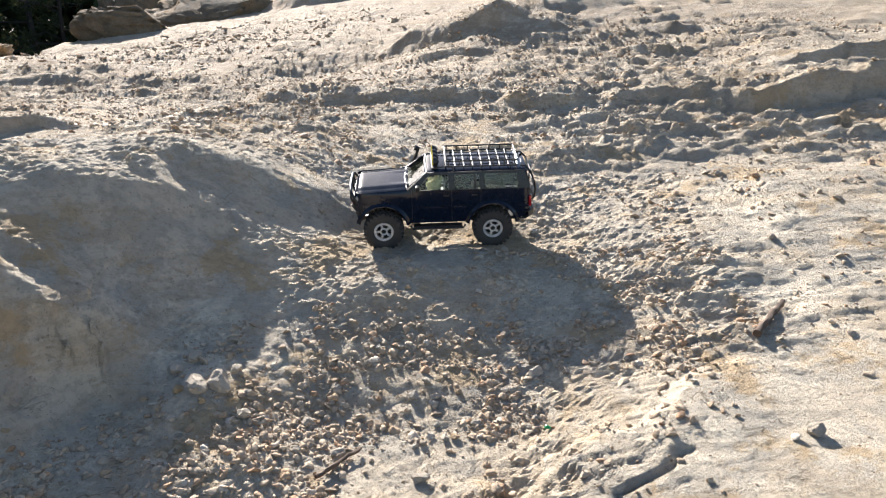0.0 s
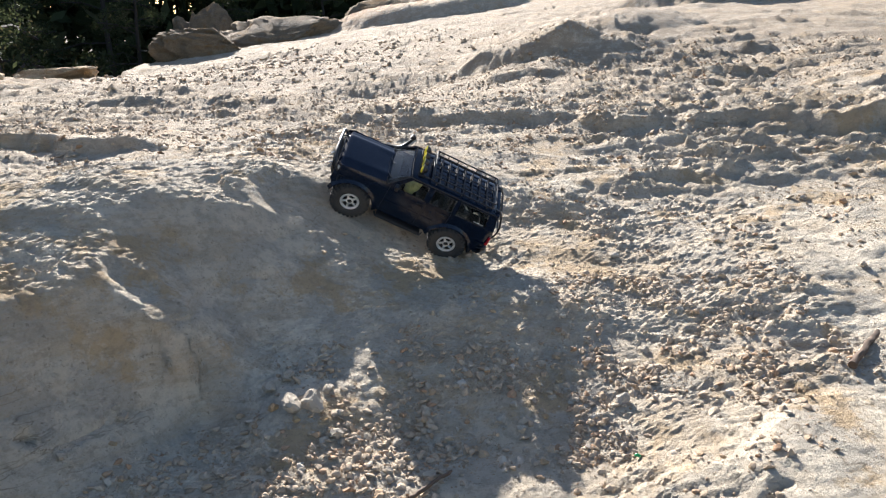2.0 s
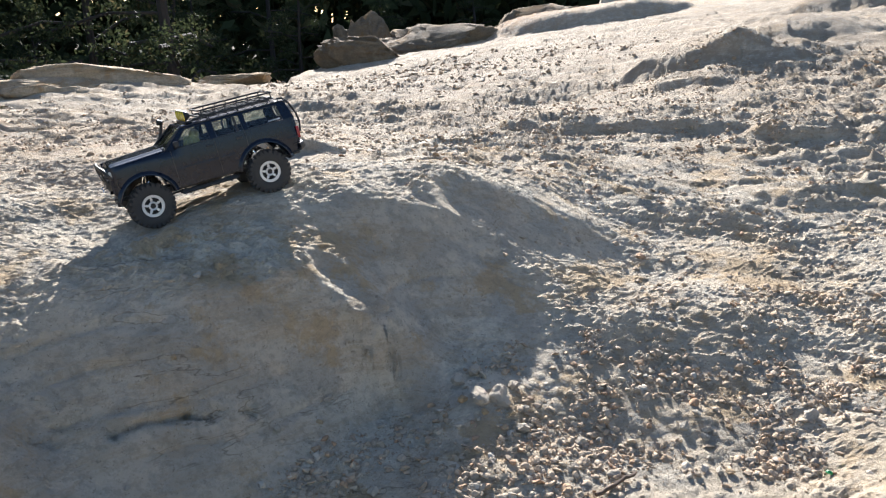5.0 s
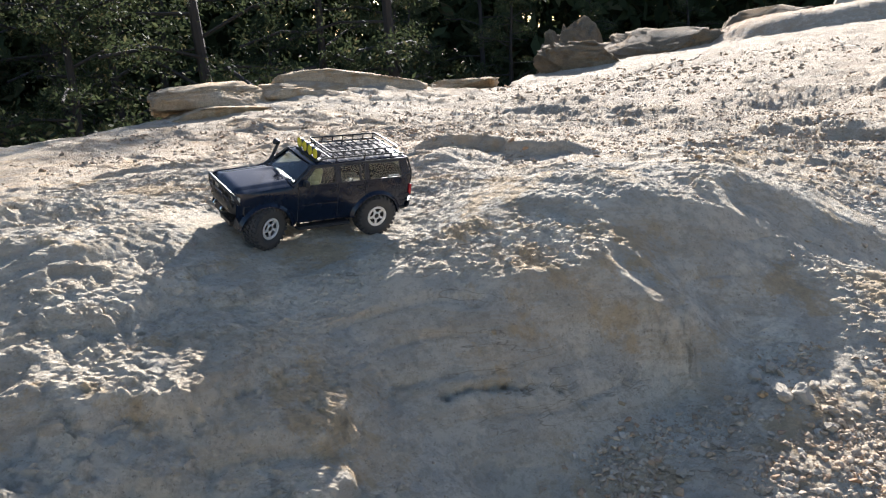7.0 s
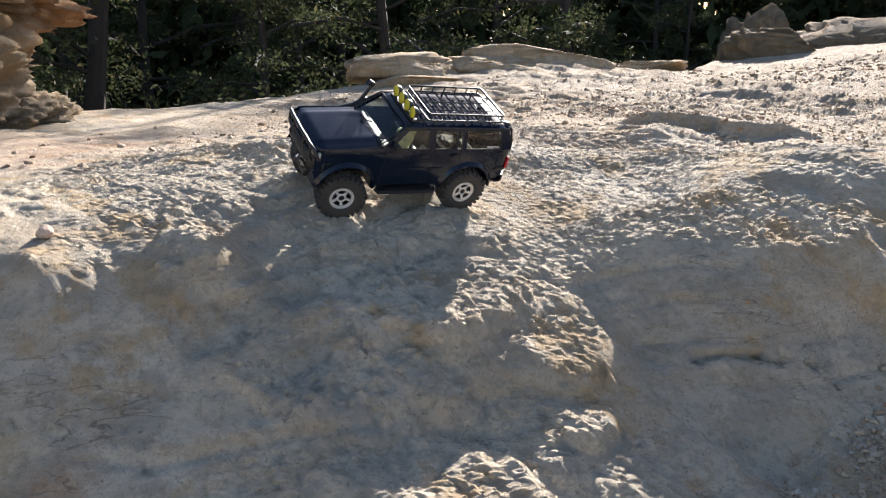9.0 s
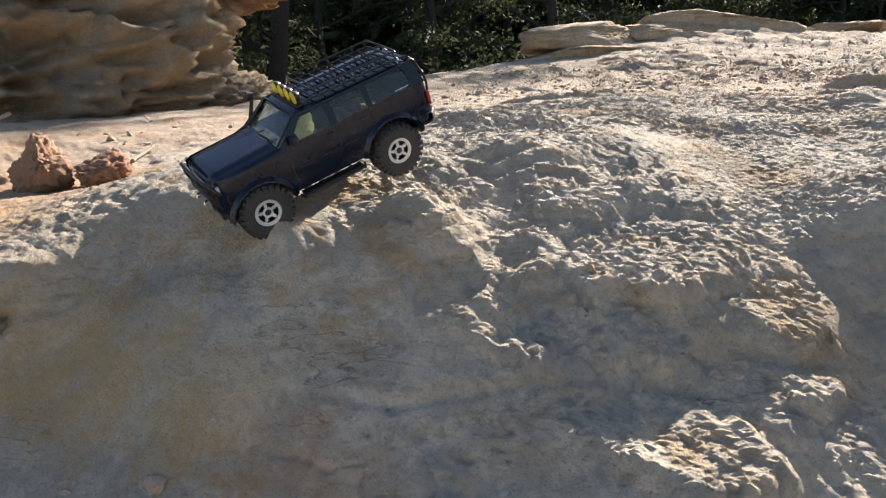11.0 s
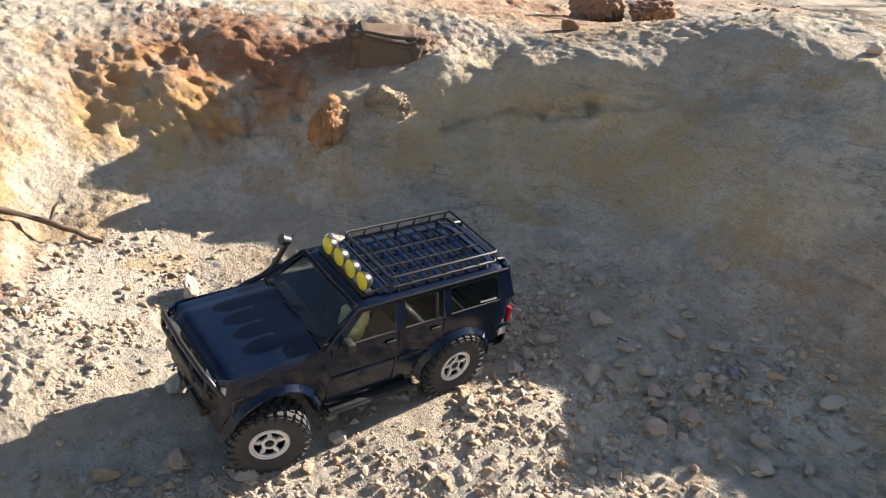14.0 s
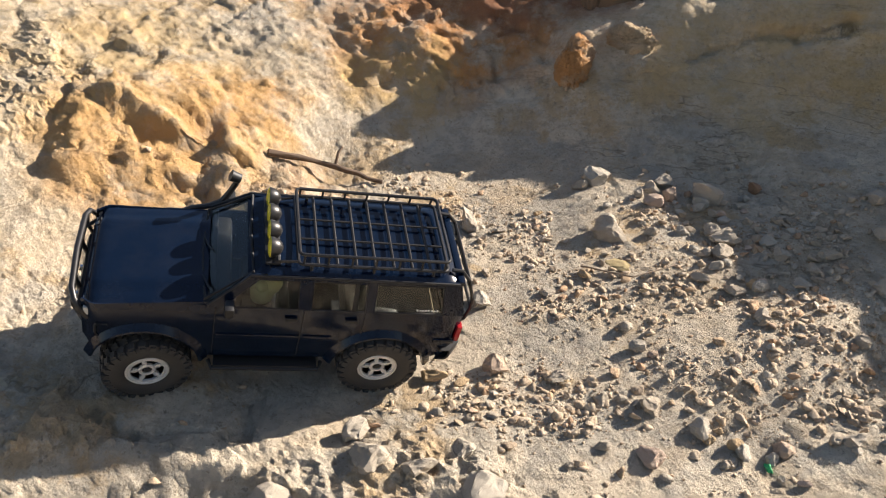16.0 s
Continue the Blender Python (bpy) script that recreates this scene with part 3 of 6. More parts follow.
    # open cracks in the walls
    for line in CRACKS:
        for (ax, ay), (bx, by) in zip(line, line[1:]):
            ln = math.hypot(bx - ax, by - ay)
            ux, uy = (bx - ax) / ln, (by - ay) / ln
            along = (x - ax) * ux + (y - ay) * uy
            off = np.hypot((y - ay) * ux - (x - ax) * uy, np.maximum(np.maximum(-along, along - ln), 0)) + .012 * vnoise(x * 24, y * 24, x * 0, 26)
            d = d - .019 * np.exp(-(off / .0055) ** 2) * np.clip(.75 + vnoise(x * 14, y * 14, x * 0, 34), .3, 1)
    d = d + here * (0.003 * chips(x, y * 1.2, .05, 221) + 0.0022 * chips(x, y * 1.2, .022, 222))
    # crumbled clods over the plain behind the hump
    plain_here = np.clip((y - 2.2) / .5, 0, 1) * np.clip((7.5 - y) / 2.5, 0, 1) * flat * np.clip(.75 + .9 * vnoise(x * 1.3, y * 1.3, z * 0, 233), .2, 1.2)
    clods = np.clip(chips(x * .75, y * 1.5, .085, 231) - .15, 0, 1) * .020 * np.clip((.07 - step) / .03, 0, 1)
    clods = clods + np.clip(chips(x * .75, y * 1.5, .042, 232) - .1, 0, 1) * .013 * np.clip((.035 - step) / .015, 0, 1)
    clods = clods + np.clip(chips(x * .7, y * 1.6, .16, 234) - .3, 0, 1) * .024
    d = d + plain_here * clods
    # loose pieces on the open slope
    open_slope = ring(x, y, .6, 2.5, 2.2, 1.6, .5) * flat
    d = d + see[1] * open_slope * 0.007 * np.clip(chips(x, y * 1.3, .045, 207) - 0.35, 0, 1) + see[2] * open_slope * 0.005 * np.clip(chips(x, y * 1.3, .022, 208) - 0.2, 0, 1)
    d = d * (1 - 0.5 * track)
    # the worn front slab, with one open crack
    slab_here = ring(x, y, .85, 1.10, .72, .55, .4)
    d = d * (1 - 0.72 * slab_here)
    for ax, ay, bx, by in ((.255, 1.062, .300, 1.088), (.300, 1.088, .352, 1.112), (.352, 1.112, .388, 1.146)):
        ln = math.hypot(bx - ax, by - ay)
        ux, uy = (bx - ax) / ln, (by - ay) / ln
        along = (x - ax) * ux + (y - ay) * uy
        off = (y - ay) * ux - (x - ax) * uy + .006 * vnoise(x * 40, y * 40, x * 0, 25)
        span = ((along > 0) & (along < ln)).astype(float)
        d = d - span * (.012 * np.exp(-(off / .006) ** 2) - .004 * np.clip(off / .004, 0, 1) * np.exp(-np.maximum(off, 0) / .06))
    fine = np.clip((0.2 - np.maximum(step_x, step_y)) / 0.15, 0, 1)
    d = d * (0.3 + 0.7 * fine) * np.clip(near * 2, 0, 1)
    far = np.clip((gy - 3.2) / 2, 0, 1) * np.clip(near * 2, 0, 1)
    d = d + far * (0.005 * chips(x, y * 1.4, .2, 211) + 0.009 * chips(x, y * 1.4, .5, 212)) + far * 0.016 * terrace(fbm(x * 0.7, y * 1.4, z * 0, 1.6, 4, 15, 0.55), 3.0, 2.0)
    # crumbly skin: every few millimetres a grain stands out or is gone
    ii, jj = np.arange(gx.shape[0])[:, None] + 0 * gx, np.arange(gx.shape[1])[None, :] + 0 * gy
    d = d + 0.0026 * (1 - .6 * g) * (1 - .7 * pits) * (1 - .7 * slab_here) * (1 - .4 * worn) * (hash3(ii, jj, 0 * gx, 301) - 0.5) * (0.10 + 0.90 * flat) * (0.4 + 0.6 * crust) * see[2]
    px, py, pz = x + nx * d, y + ny * d, z + nz * d
    px = px + 0.55 * see[2] * step_x * (hash3(ii, jj, 0 * gx, 302) - 0.5)
    py = py + 0.55 * see[2] * step_y * (hash3(ii, jj, 0 * gx, 303) - 0.5)
    nxn, nyn = gx.shape
    verts = np.stack([px.ravel(), py.ravel(), pz.ravel()], 1)
    i = np.arange(nxn * nyn).reshape(nxn, nyn)
    quads = np.stack([i[:-1, :-1], i[1:, :-1], i[1:, 1:], i[:-1, 1:]], -1).reshape(-1, 4)
    me = bpy.data.meshes.new("ground")
    me.vertices.add(len(verts)); me.vertices.foreach_set("co", verts.ravel())
    me.loops.add(quads.size); me.loops.foreach_set("vertex_index", quads.ravel().astype(np.int32))
    me.polygons.add(len(quads)); me.polygons.foreach_set("loop_start", np.arange(0, quads.size, 4, dtype=np.int32))
    me.update(calc_edges=True)
    # crumbly, angular skin on the treads; the shaded faces stay smooth
    crisp = (flat > .55) & (see[2] > .3) & (pits < .4) & (worn < .3) & (slab_here < .3) & (g < .55)
    me.polygons.foreach_set("use_smooth", ~crisp[:-1, :-1].ravel())
    me.materials.append(M_GROUND)
    ob = tagged(new("ground", me), "pale weathered sandstone outcrop with ledges and ochre stains", "rock ground", kind="structure")
    return ob, xs, ys, pz


GROUND, GX, GY, GZ = build_ground()


def on_ground(x, y):
    """Height of the finished ground at a place."""
    i = min(max(int(np.searchsorted(GX, x)) - 1, 0), len(GX) - 2)
    j = min(max(int(np.searchsorted(GY, y)) - 1, 0), len(GY) - 2)
    u = (x - GX[i]) / (GX[i + 1] - GX[i])
    v = (y - GY[j]) / (GY[j + 1] - GY[j])
    return float((1 - u) * (1 - v) * GZ[i, j] + u * (1 - v) * GZ[i + 1, j] + (1 - u) * v * GZ[i, j + 1] + u * v * GZ[i + 1, j + 1])


def heights(x, y):
    """on_ground for many places at once."""
    i = np.clip(np.searchsorted(GX, x) - 1, 0, len(GX) - 2)
    j = np.clip(np.searchsorted(GY, y) - 1, 0, len(GY) - 2)
    u = (x - GX[i]) / (GX[i + 1] - GX[i])
    v = (y - GY[j]) / (GY[j + 1] - GY[j])
    return (1 - u) * (1 - v) * GZ[i, j] + u * (1 - v) * GZ[i + 1, j] + (1 - u) * v * GZ[i, j + 1] + u * v * GZ[i + 1, j + 1]

# ---- building helpers ----
def part(name, bm, mat, parent=None, label="", smooth=True, scale=1.0):
    """Links a bmesh as one mesh object, under a thing or a part."""
    if scale != 1.0:
        bmesh.ops.scale(bm, vec=(scale,) * 3, verts=bm.verts)
    bmesh.ops.recalc_face_normals(bm, faces=bm.faces)
    me = bpy.data.meshes.new(name)
    bm.to_mesh(me)
    bm.free()
    if smooth:
        me.polygons.foreach_set("use_smooth", np.ones(len(me.polygons), dtype=bool))
        me.set_sharp_from_angle(angle=radians(38))
    me.materials.append(mat)
    ob = new(name, me)
    ob.parent = parent
    if label:
        tagged(ob, label)
    return ob


def box(bm, lo, hi, bevel=0.0, turn=None):
    c = [(a + b) / 2 for a, b in zip(lo, hi)]
    s = [abs(b - a) for a, b in zip(lo, hi)]
    made = bmesh.ops.create_cube(bm, size=1, matrix=Matrix.Translation(c) @ (turn or Matrix()) @ Matrix.Diagonal((*s, 1)))
    if bevel:
        edges = {e for v in made["verts"] for e in v.link_edges}
        bmesh.ops.bevel(bm, geom=list(edges), offset=bevel, segments=2, affect="EDGES", profile=0.6)
    return bm


def tube(bm, pts, r, seg=8, closed=False):
    """A round bar along a line of points."""
    pts = [Vector(p) for p in pts]
    n = len(pts)
    rings = []
    up = Vector((0.31, 0.17, 0.93))
    for i, p in enumerate(pts):
        if closed:
            d = (pts[(i + 1) % n] - pts[i - 1]).normalized()
        else:
            d = (pts[min(i + 1, n - 1)] - pts[max(i - 1, 0)]).normalized()
        a = d.cross(up).normalized()
        b = d.cross(a)
        rings.append([bm.verts.new(p + (a * math.cos(k * math.tau / seg) + b * math.sin(k * math.tau / seg)) * r) for k in range(seg)])
    for i in range(n if closed else n - 1):
        q, w = rings[i], rings[(i + 1) % n]
        for k in range(seg):
            bm.faces.new((q[k], q[(k + 1) % seg], w[(k + 1) % seg], w[k]))
    if not closed:
        bm.faces.new(rings[0])
        bm.faces.new(rings[-1][::-1])
    return bm


def lathe(bm, profile, seg=32, axis_y=True):
    """Turns a profile of (along the axle, radius) round the y axis."""
    rings = []
    for k in range(seg):
        c, s = math.cos(k * math.tau / seg), math.sin(k * math.tau / seg)
        rings.append([bm.verts.new((r * c, a, r * s)) for a, r in profile])
    for k in range(seg):
        q, w = rings[k], rings[(k + 1) % seg]
        for i in range(len(profile) - 1):
            bm.faces.new((q[i], q[i + 1], w[i + 1], w[i]))
    return bm


def sheet(bm, rows):
    """A skin over rows of points."""
    vs = [[bm.verts.new(p) for p in row] for row in rows]
    for a, b in zip(vs, vs[1:]):
        for i in range(len(a) - 1):
            bm.faces.new((a[i], a[i + 1], b[i + 1], b[i]))
    return bm


def slab(bm, outline, inward):
    """A plate: an outline of points, thickened by the vector inward."""
    a = [bm.verts.new(p) for p in outline]
    b = [bm.verts.new(Vector(p) + Vector(inward)) for p in outline]
    n = len(a)
    bm.faces.new(a)
    bm.faces.new(b[::-1])
    for i in range(n):
        bm.faces.new((a[i], b[i], b[(i + 1) % n], a[(i + 1) % n]))
    return bm


def thicken(bm, by):
    """Gives a skin a thickness."""
    bmesh.ops.recalc_face_normals(bm, faces=bm.faces)
    bmesh.ops.solidify(bm, geom=bm.faces[:], thickness=by)
    return bm


# ---- the model car ----
def car_paint():
    m, n, l, b = material("blue_car_paint", 0.2, 0.0, (0.0022, 0.0068, 0.019))
    v = coords(n, l)
    dust = noise_tex(n, l, v, 30.0, 6, 0.7)
    f = calc(n, l, "MULTIPLY", ramp(n, l, dust.outputs["Fac"], ((0.45, (0, 0, 0)), (0.8, (1, 1, 1)))), 0.03)
    l.new(mix(n, l, f, (0.0022, 0.0068, 0.019), (0.16, 0.145, 0.12)), b.inputs["Base Color"])
    l.new(calc(n, l, "ADD", calc(n, l, "MULTIPLY", dust.outputs["Fac"], 0.16), 0.08), b.inputs["Roughness"])
    b.inputs["Coat Weight"].default_value = 0.15
    b.inputs["Specular IOR Level"].default_value = 0.28
    b.inputs["Coat Roughness"].default_value = 0.08
    return m


def plain(name, color, rough, metal=0.0, wear=0.25, scale=60.0):
    m, n, l, b = material(name, rough, metal, color)
    nz = noise_tex(n, l, coords(n, l), scale, 5, 0.65)
    l.new(mix(n, l, calc(n, l, "MULTIPLY", nz.outputs["Fac"], wear), color, tuple(min(1, c * 1.9 + 0.02) for c in color)), b.inputs["Base Color"])
    l.new(calc(n, l, "ADD", calc(n, l, "MULTIPLY", nz.outputs["Fac"], 0.2), rough - 0.1), b.inputs["Roughness"])
    return m


def clear_glass(name, tint, rough=0.03):
    m, n, l, b = material(name, rough, 0.0, tint)
    b.inputs["Transmission Weight"].default_value = 1.0
    b.inputs["IOR"].default_value = 1.45
    return m


M_PAINT = car_paint()
M_BLACK = plain("black_plastic", (0.008, 0.008, 0.009), 0.5)
M_TUBE = plain("black_steel_tube", (0.014, 0.013, 0.013), 0.38, 0.1)
M_RUBBER = plain("dusty_tyre_rubber", (0.030, 0.028, 0.026), 0.85, 0.0, 0.5, 90.0)
M_RIM = plain("silver_wheel_paint", (0.62, 0.61, 0.59), 0.38, 0.35, 0.15)
M_CHROME = plain("chrome", (0.75, 0.75, 0.76), 0.10, 1.0, 0.1)
M_GLASS = clear_glass("tinted_window", (0.62, 0.66, 0.62))
M_LAMPGLASS = clear_glass("clear_lamp_lens", (0.9, 0.9, 0.88), 0.08)
M_LENS = plain("frosted_clear_lens", (0.36, 0.36, 0.34), 0.14, 0.0, 0.2)
M_YELLOW = plain("yellow_lamp_lens", (0.55, 0.44, 0.03), 0.18, 0.0, 0.3)
M_RED = plain("red_lamp_lens", (0.30, 0.010, 0.014), 0.15)
M_FOAM = plain("pale_yellow_plastic", (0.62, 0.55, 0.24), 0.55, 0.0, 0.3, 40.0)
M_WHITE = plain("white_lettering", (0.75, 0.75, 0.72), 0.5)
M_DARKMETAL = plain("dark_dusty_metal", (0.035, 0.032, 0.03), 0.5, 0.5)

MM = 0.001
WB = 142.5            # half the wheelbase
TYRE = 52.0


def side_y(z):
    """Half-width of the cabin at a height."""
    return 84.0 - max(0.0, z - 104.0) * 14.0 / 43.0


def smooth01(t):
    t = min(max(t, 0.0), 1.0)
    return t * t * (3 - 2 * t)


def build_side(car, s):
    """One side of the body below the windows, with its wheel arches."""
    xs = [-240, -236, -230, -222]
    for c in (-WB, WB):
        xs += [c + 63 * math.cos(radians(a)) for a in range(180, -1, -9)] + [c - 64.5, c + 64.5]
    xs += list(np.linspace(-72, 72, 14)) + [208.5, 211, 213]
    xs = sorted(set(round(x, 2) for x in xs))
    rows = []
    for x in xs:
        low = 14.0 + smooth01((-x - 190) / 40) * 12 + smooth01((x - 195) / 25) * 36
        for c in (-WB, WB):
            if abs(x - c) < 63.01:
                low = max(low, 2 + math.sqrt(max(0, 63.0 ** 2 - (x - c) ** 2)))
        top = 104.0 if x < 60 else 107.0 - (x - 60) * 0.05
        row = []
        for k in range(9):
            z = low + (top - low) * k / 8
            y = 84.0 + 2.2 * math.sin(math.pi * (z - 10) / 98) - 5.0 * smooth01((z - 96) / 10) * (x > 60)
            y -= 9.0 * smooth01((x - 192) / 21) ** 2 + 8.0 * smooth01((-x - 222) / 18) ** 2
            row.append((x, s * y, z))
        rows.append(row)
    part("side_panel", thicken(sheet(bmesh.new(), rows), 2.0), M_PAINT, car, scale=MM)
    # waist moulding, gaps between the doors, handles, step
    for x0, x1 in ((-76, -40), (-35, 64), (-236, -208)):
        part("side_moulding", box(bmesh.new(), (x0, s * 85.6, 52), (x1, s * 88.0, 59), 0.8), M_PAINT, car, scale=MM)
    for x in (-112, -37, 66):
        bm = bmesh.new()
        slab(bm, [(x, s * 86.6, 20 if x > -100 else 66), (x + 1.1, s * 86.6, 20 if x > -100 else 66), (x + 1.1, s * 86.0, 103), (x, s * 86.0, 103)], (0, -s * 3, 0))
        part("door_gap", bm, M_BLACK, car, scale=MM)
    for x in (-30, -103):
        part("door_handle", box(bmesh.new(), (x, s * 86, 87), (x + 15, s * 89, 92), 1.2), M_BLACK, car, "black door handle", scale=MM)
    bm = bmesh.new()
    tube(bm, [(-70, s * 84, 4), (-66, s * 95, 2), (66, s * 95, 2), (70, s * 84, 4)], 3.0, 8)
    box(bm, (-64, s * 74, -1), (64, s * 95, 7), 1.0)
    for x in (-50, -17, 17, 50):
        box(bm, (x - 2, s * 50, -4), (x + 2, s * 92, 1), 0.5)
    part("side_step", bm, M_BLACK, car, "black side step", scale=MM)
    # flared arches
    for c in (-WB, WB):
        rows = []
        for a in np.linspace(8 if c < 0 else 14, 172, 26):
            ca, sa = math.cos(radians(a)), math.sin(radians(a))
            swell = math.sin(radians(a)) ** 0.5
            ring = []
            for r, y in ((61.5, 80), (61.0, 89 + 2 * swell), (62.5, 91 + 3 * swell), (65, 91 + 2.6 * swell), (68.5, 88 + 1 * swell), (72, 85.2)):
                ring.append((c + r * ca, s * y, 2 + r * sa))
            rows.append(ring)
        part("fender_flare", thicken(sheet(bmesh.new(), rows), 1.2), M_PAINT, car, scale=MM)
        bm = bmesh.new()
        rows = [[(c + 62.5 * math.cos(radians(a)), s * y, 2 + 62.5 * math.sin(radians(a))) for y in (84, 40)] for a in np.linspace(5, 175, 16)]
        part("wheel_arch_liner", thicken(sheet(bm, rows), 1.0), M_BLACK, car, scale=MM)


def cabin_piece(bm, outline, s, inset=0.0, thick=3.0):
    slab(bm, [(x, s * (side_y(z) + 0.4 - inset), z) for x, z in outline], (0, -s * thick, -0.3))


def build_cabin_side(car, s):
    top, sill = 147.5, 103.5
    pillars = ([(78, sill), (58, sill), (21, 141), (24, top), (30, top)],
               [(-29, sill), (-45, sill), (-44, 141), (-28, 141)],
               [(-110, sill), (-122, sill), (-121, 141), (-109, 141)],
               [(-210, sill), (-238, sill), (-232, 128), (-224, top), (-205, 141)])
    for o in pillars:
        bm = bmesh.new()
        cabin_piece(bm, o, s)
        part("pillar", bm, M_PAINT, car, scale=MM, smooth=False)
    bm = bmesh.new()
    cabin_piece(bm, [(30, 140.5), (30, top), (-224, top), (-205, 140.5)], s)
    part("roof_rail", bm, M_PAINT, car, scale=MM, smooth=False)
    part("rain_gutter", tube(bmesh.new(), [(76, s * 84.5, 107), (29, s * 71.5, 147), (-224, s * 71.5, 147.5)], 1.6, 6), M_BLACK, car, scale=MM)
    panes = ([(56, 104), (-29, 104), (-28, 141), (20, 141)], [(-45, 104), (-95, 104), (-95, 141), (-44, 141)],
             [(-99, 104), (-110, 104), (-109, 141), (-98, 141)], [(-122, 104), (-210, 104), (-205, 141), (-121, 141)])
    for o in panes:
        bm = bmesh.new()
        cabin_piece(bm, o, s, 1.6, 0.8)
        pane = part("side_window", bm, M_GLASS, car, "tinted window pane", smooth=False, scale=MM)
        pane.visible_shadow = False
        bm = bmesh.new()
        pts = [(x, s * (side_y(z) - 0.6), z) for x, z in o]
        tube(bm, pts, 1.3, 6, closed=True)
        part("window_seal", bm, M_BLACK, pane, scale=MM)
    bm = bmesh.new()
    cabin_piece(bm, [(-95, 104), (-99, 104), (-98, 141), (-95, 141)], s, 0.5)
    part("window_divider", bm, M_BLACK, car, scale=MM, smooth=False)
    # unreadable white lettering along the foot of the rear pane
    bm = bmesh.new()
    for k, (x, h) in enumerate(((-176, 4.2), (-180, 3), (-183.5, 3), (-187, 3), (-190.5, 4.4), (-195, 3), (-198.5, 3), (-202, 4))):
        z = 108.0
        cabin_piece(bm, [(x + 1.1, z), (x - 1.0, z), (x - 1.0, z + .55 * h), (x + 1.1, z + .55 * h)], s, 0.2, 0.35)
    part("window_lettering", bm, M_WHITE, car, "row of small white bars of lettering", smooth=False, scale=MM)
    # mirror
    bm = bmesh.new()
    box(bm, (46, s * 86, 107), (57, s * 104, 121), 3.0)
    tube(bm, [(54, s * 81, 106), (52, s * 92, 111)], 2.2, 6)
    part("door_mirror", bm, M_BLACK, car, "black door mirror", scale=MM)


def build_shell(car):
    # bonnet with a raised middle and creased flanks
    rows = []
    for x in list(np.linspace(76, 199, 16)) + [204, 208, 211, 213]:
        row = []
        for k in range(25):
            y = -81 + 162 * k / 24
            z = 107.5 - (x - 60) * 0.052
            z += 3.2 * smooth01((64 - abs(y)) / 12) + 1.6 * (1 - (y / 81) ** 2) - 2.2 * smooth01((abs(y) - 70) / 11)
            z -= 9.0 * smooth01((x - 196) / 17) ** 2
            z -= 1.2 * smooth01((38 - abs(y)) / 5) * smooth01((150 - x) / 70)
            row.append((x, y * (1 - 0.09 * smooth01((x - 192) / 21) ** 2), z))
        rows.append(row)
    part("bonnet", thicken(sheet(bmesh.new(), rows), 1.6), M_PAINT, car, scale=MM)
    # scuttle, windscreen, roof
    part("scuttle", box(bmesh.new(), (66, -80, 100), (80, 80, 107), 2.0), M_BLACK, car, scale=MM)
    rows = [[(x0 + (26 - x0) * v + 6 * (1 - (y / 80) ** 2) * (1 - 0.5 * v), y * (1 - 0.15 * v), 107 + 40 * v) for y in np.linspace(-79, 79, 13)] for v in np.linspace(0, 1, 6) for x0 in (73,)]
    screen = part("windscreen", thicken(sheet(bmesh.new(), rows), 0.8), M_GLASS, car, "clear windscreen", scale=MM)
    screen.visible_shadow = False
    bm = bmesh.new()
    tube(bm, [(79, -76, 108), (84, 0, 109), (79, 76, 108), (27, 66, 148), (30, 0, 150), (27, -66, 148)], 1.8, 6, closed=True)
    part("windscreen_seal", bm, M_BLACK, screen, scale=MM)
    for y in (-30, 34):
        bm = bmesh.new()
        tube(bm, [(84, y, 108), (76, y + 30, 117), (72, y + 38, 121)], 1.1, 6)
        part("wiper", bm, M_BLACK, car, "black wiper", scale=MM)
    rows = []
    for x in [33, 30, 24, 10] + list(np.linspace(-10, -205, 10)) + [-216, -223, -227]:
        row = []
        for k in range(17):
            y = -71 + 142 * k / 16
            z = 152.5 - 3.5 * (abs(y) / 71) ** 3 - 3.0 * smooth01((abs(y) - 64) / 7) - 6 * smooth01((x - 8) / 25) ** 2 - 7 * smooth01((-x - 205) / 22) ** 2
            row.append((x, y, z))
        rows.append(row)
    part("roof", thicken(sheet(bmesh.new(), rows), 1.6), M_PAINT, car, scale=MM)
    # nose
    bm = bmesh.new()
    box(bm, (196, -74, 56), (209, 74, 96), 2.0)
    grille = part("grille", bm, M_BLACK, car, "black front grille", scale=MM)
    bm = bmesh.new()
    for z in (74, 79, 84, 89):
        box(bm, (208, -38, z), (211.5, 38, z + 2.2), 0.5)
    box(bm, (209, -6, 77), (212.5, 6, 89), 1.5)
    part("grille_bar", bm, M_DARKMETAL, grille, scale=MM)
    for s in (-1, 1):
        part("headlight", box(bmesh.new(), (204, s * 40, 72), (212, s * 68, 92), 2.0), M_LENS, car, "rectangular clear headlight", scale=MM)
        bm = bmesh.new()
        box(bm, (189, s * 70, 72), (211, s * 81.5, 92), 3.5)
        part("turn_signal", bm, M_LENS, car, "clear corner turn signal", scale=MM)
    # front bumper with its tubular guard
    rows = []
    for y in np.linspace(-88, 88, 23):
        x = 222 - 24 * smooth01((abs(y) - 52) / 38) ** 1.3
        rows.append([(x - 14, y, 72), (x - 2, y, 71), (x, y, 66), (x, y, 54), (x - 3, y, 47), (x - 18, y, 45)])
    bumper = part("front_bumper", thicken(sheet(bmesh.new(), rows), 2.0), M_BLACK, car, "black winch bumper", scale=MM)
    guard = [(206, 80, 74), (215, 79, 88), (220, 73, 97), (224, 60, 101), (226, 0, 102), (224, -60, 101), (220, -73, 97), (215, -79, 88), (206, -80, 74)]
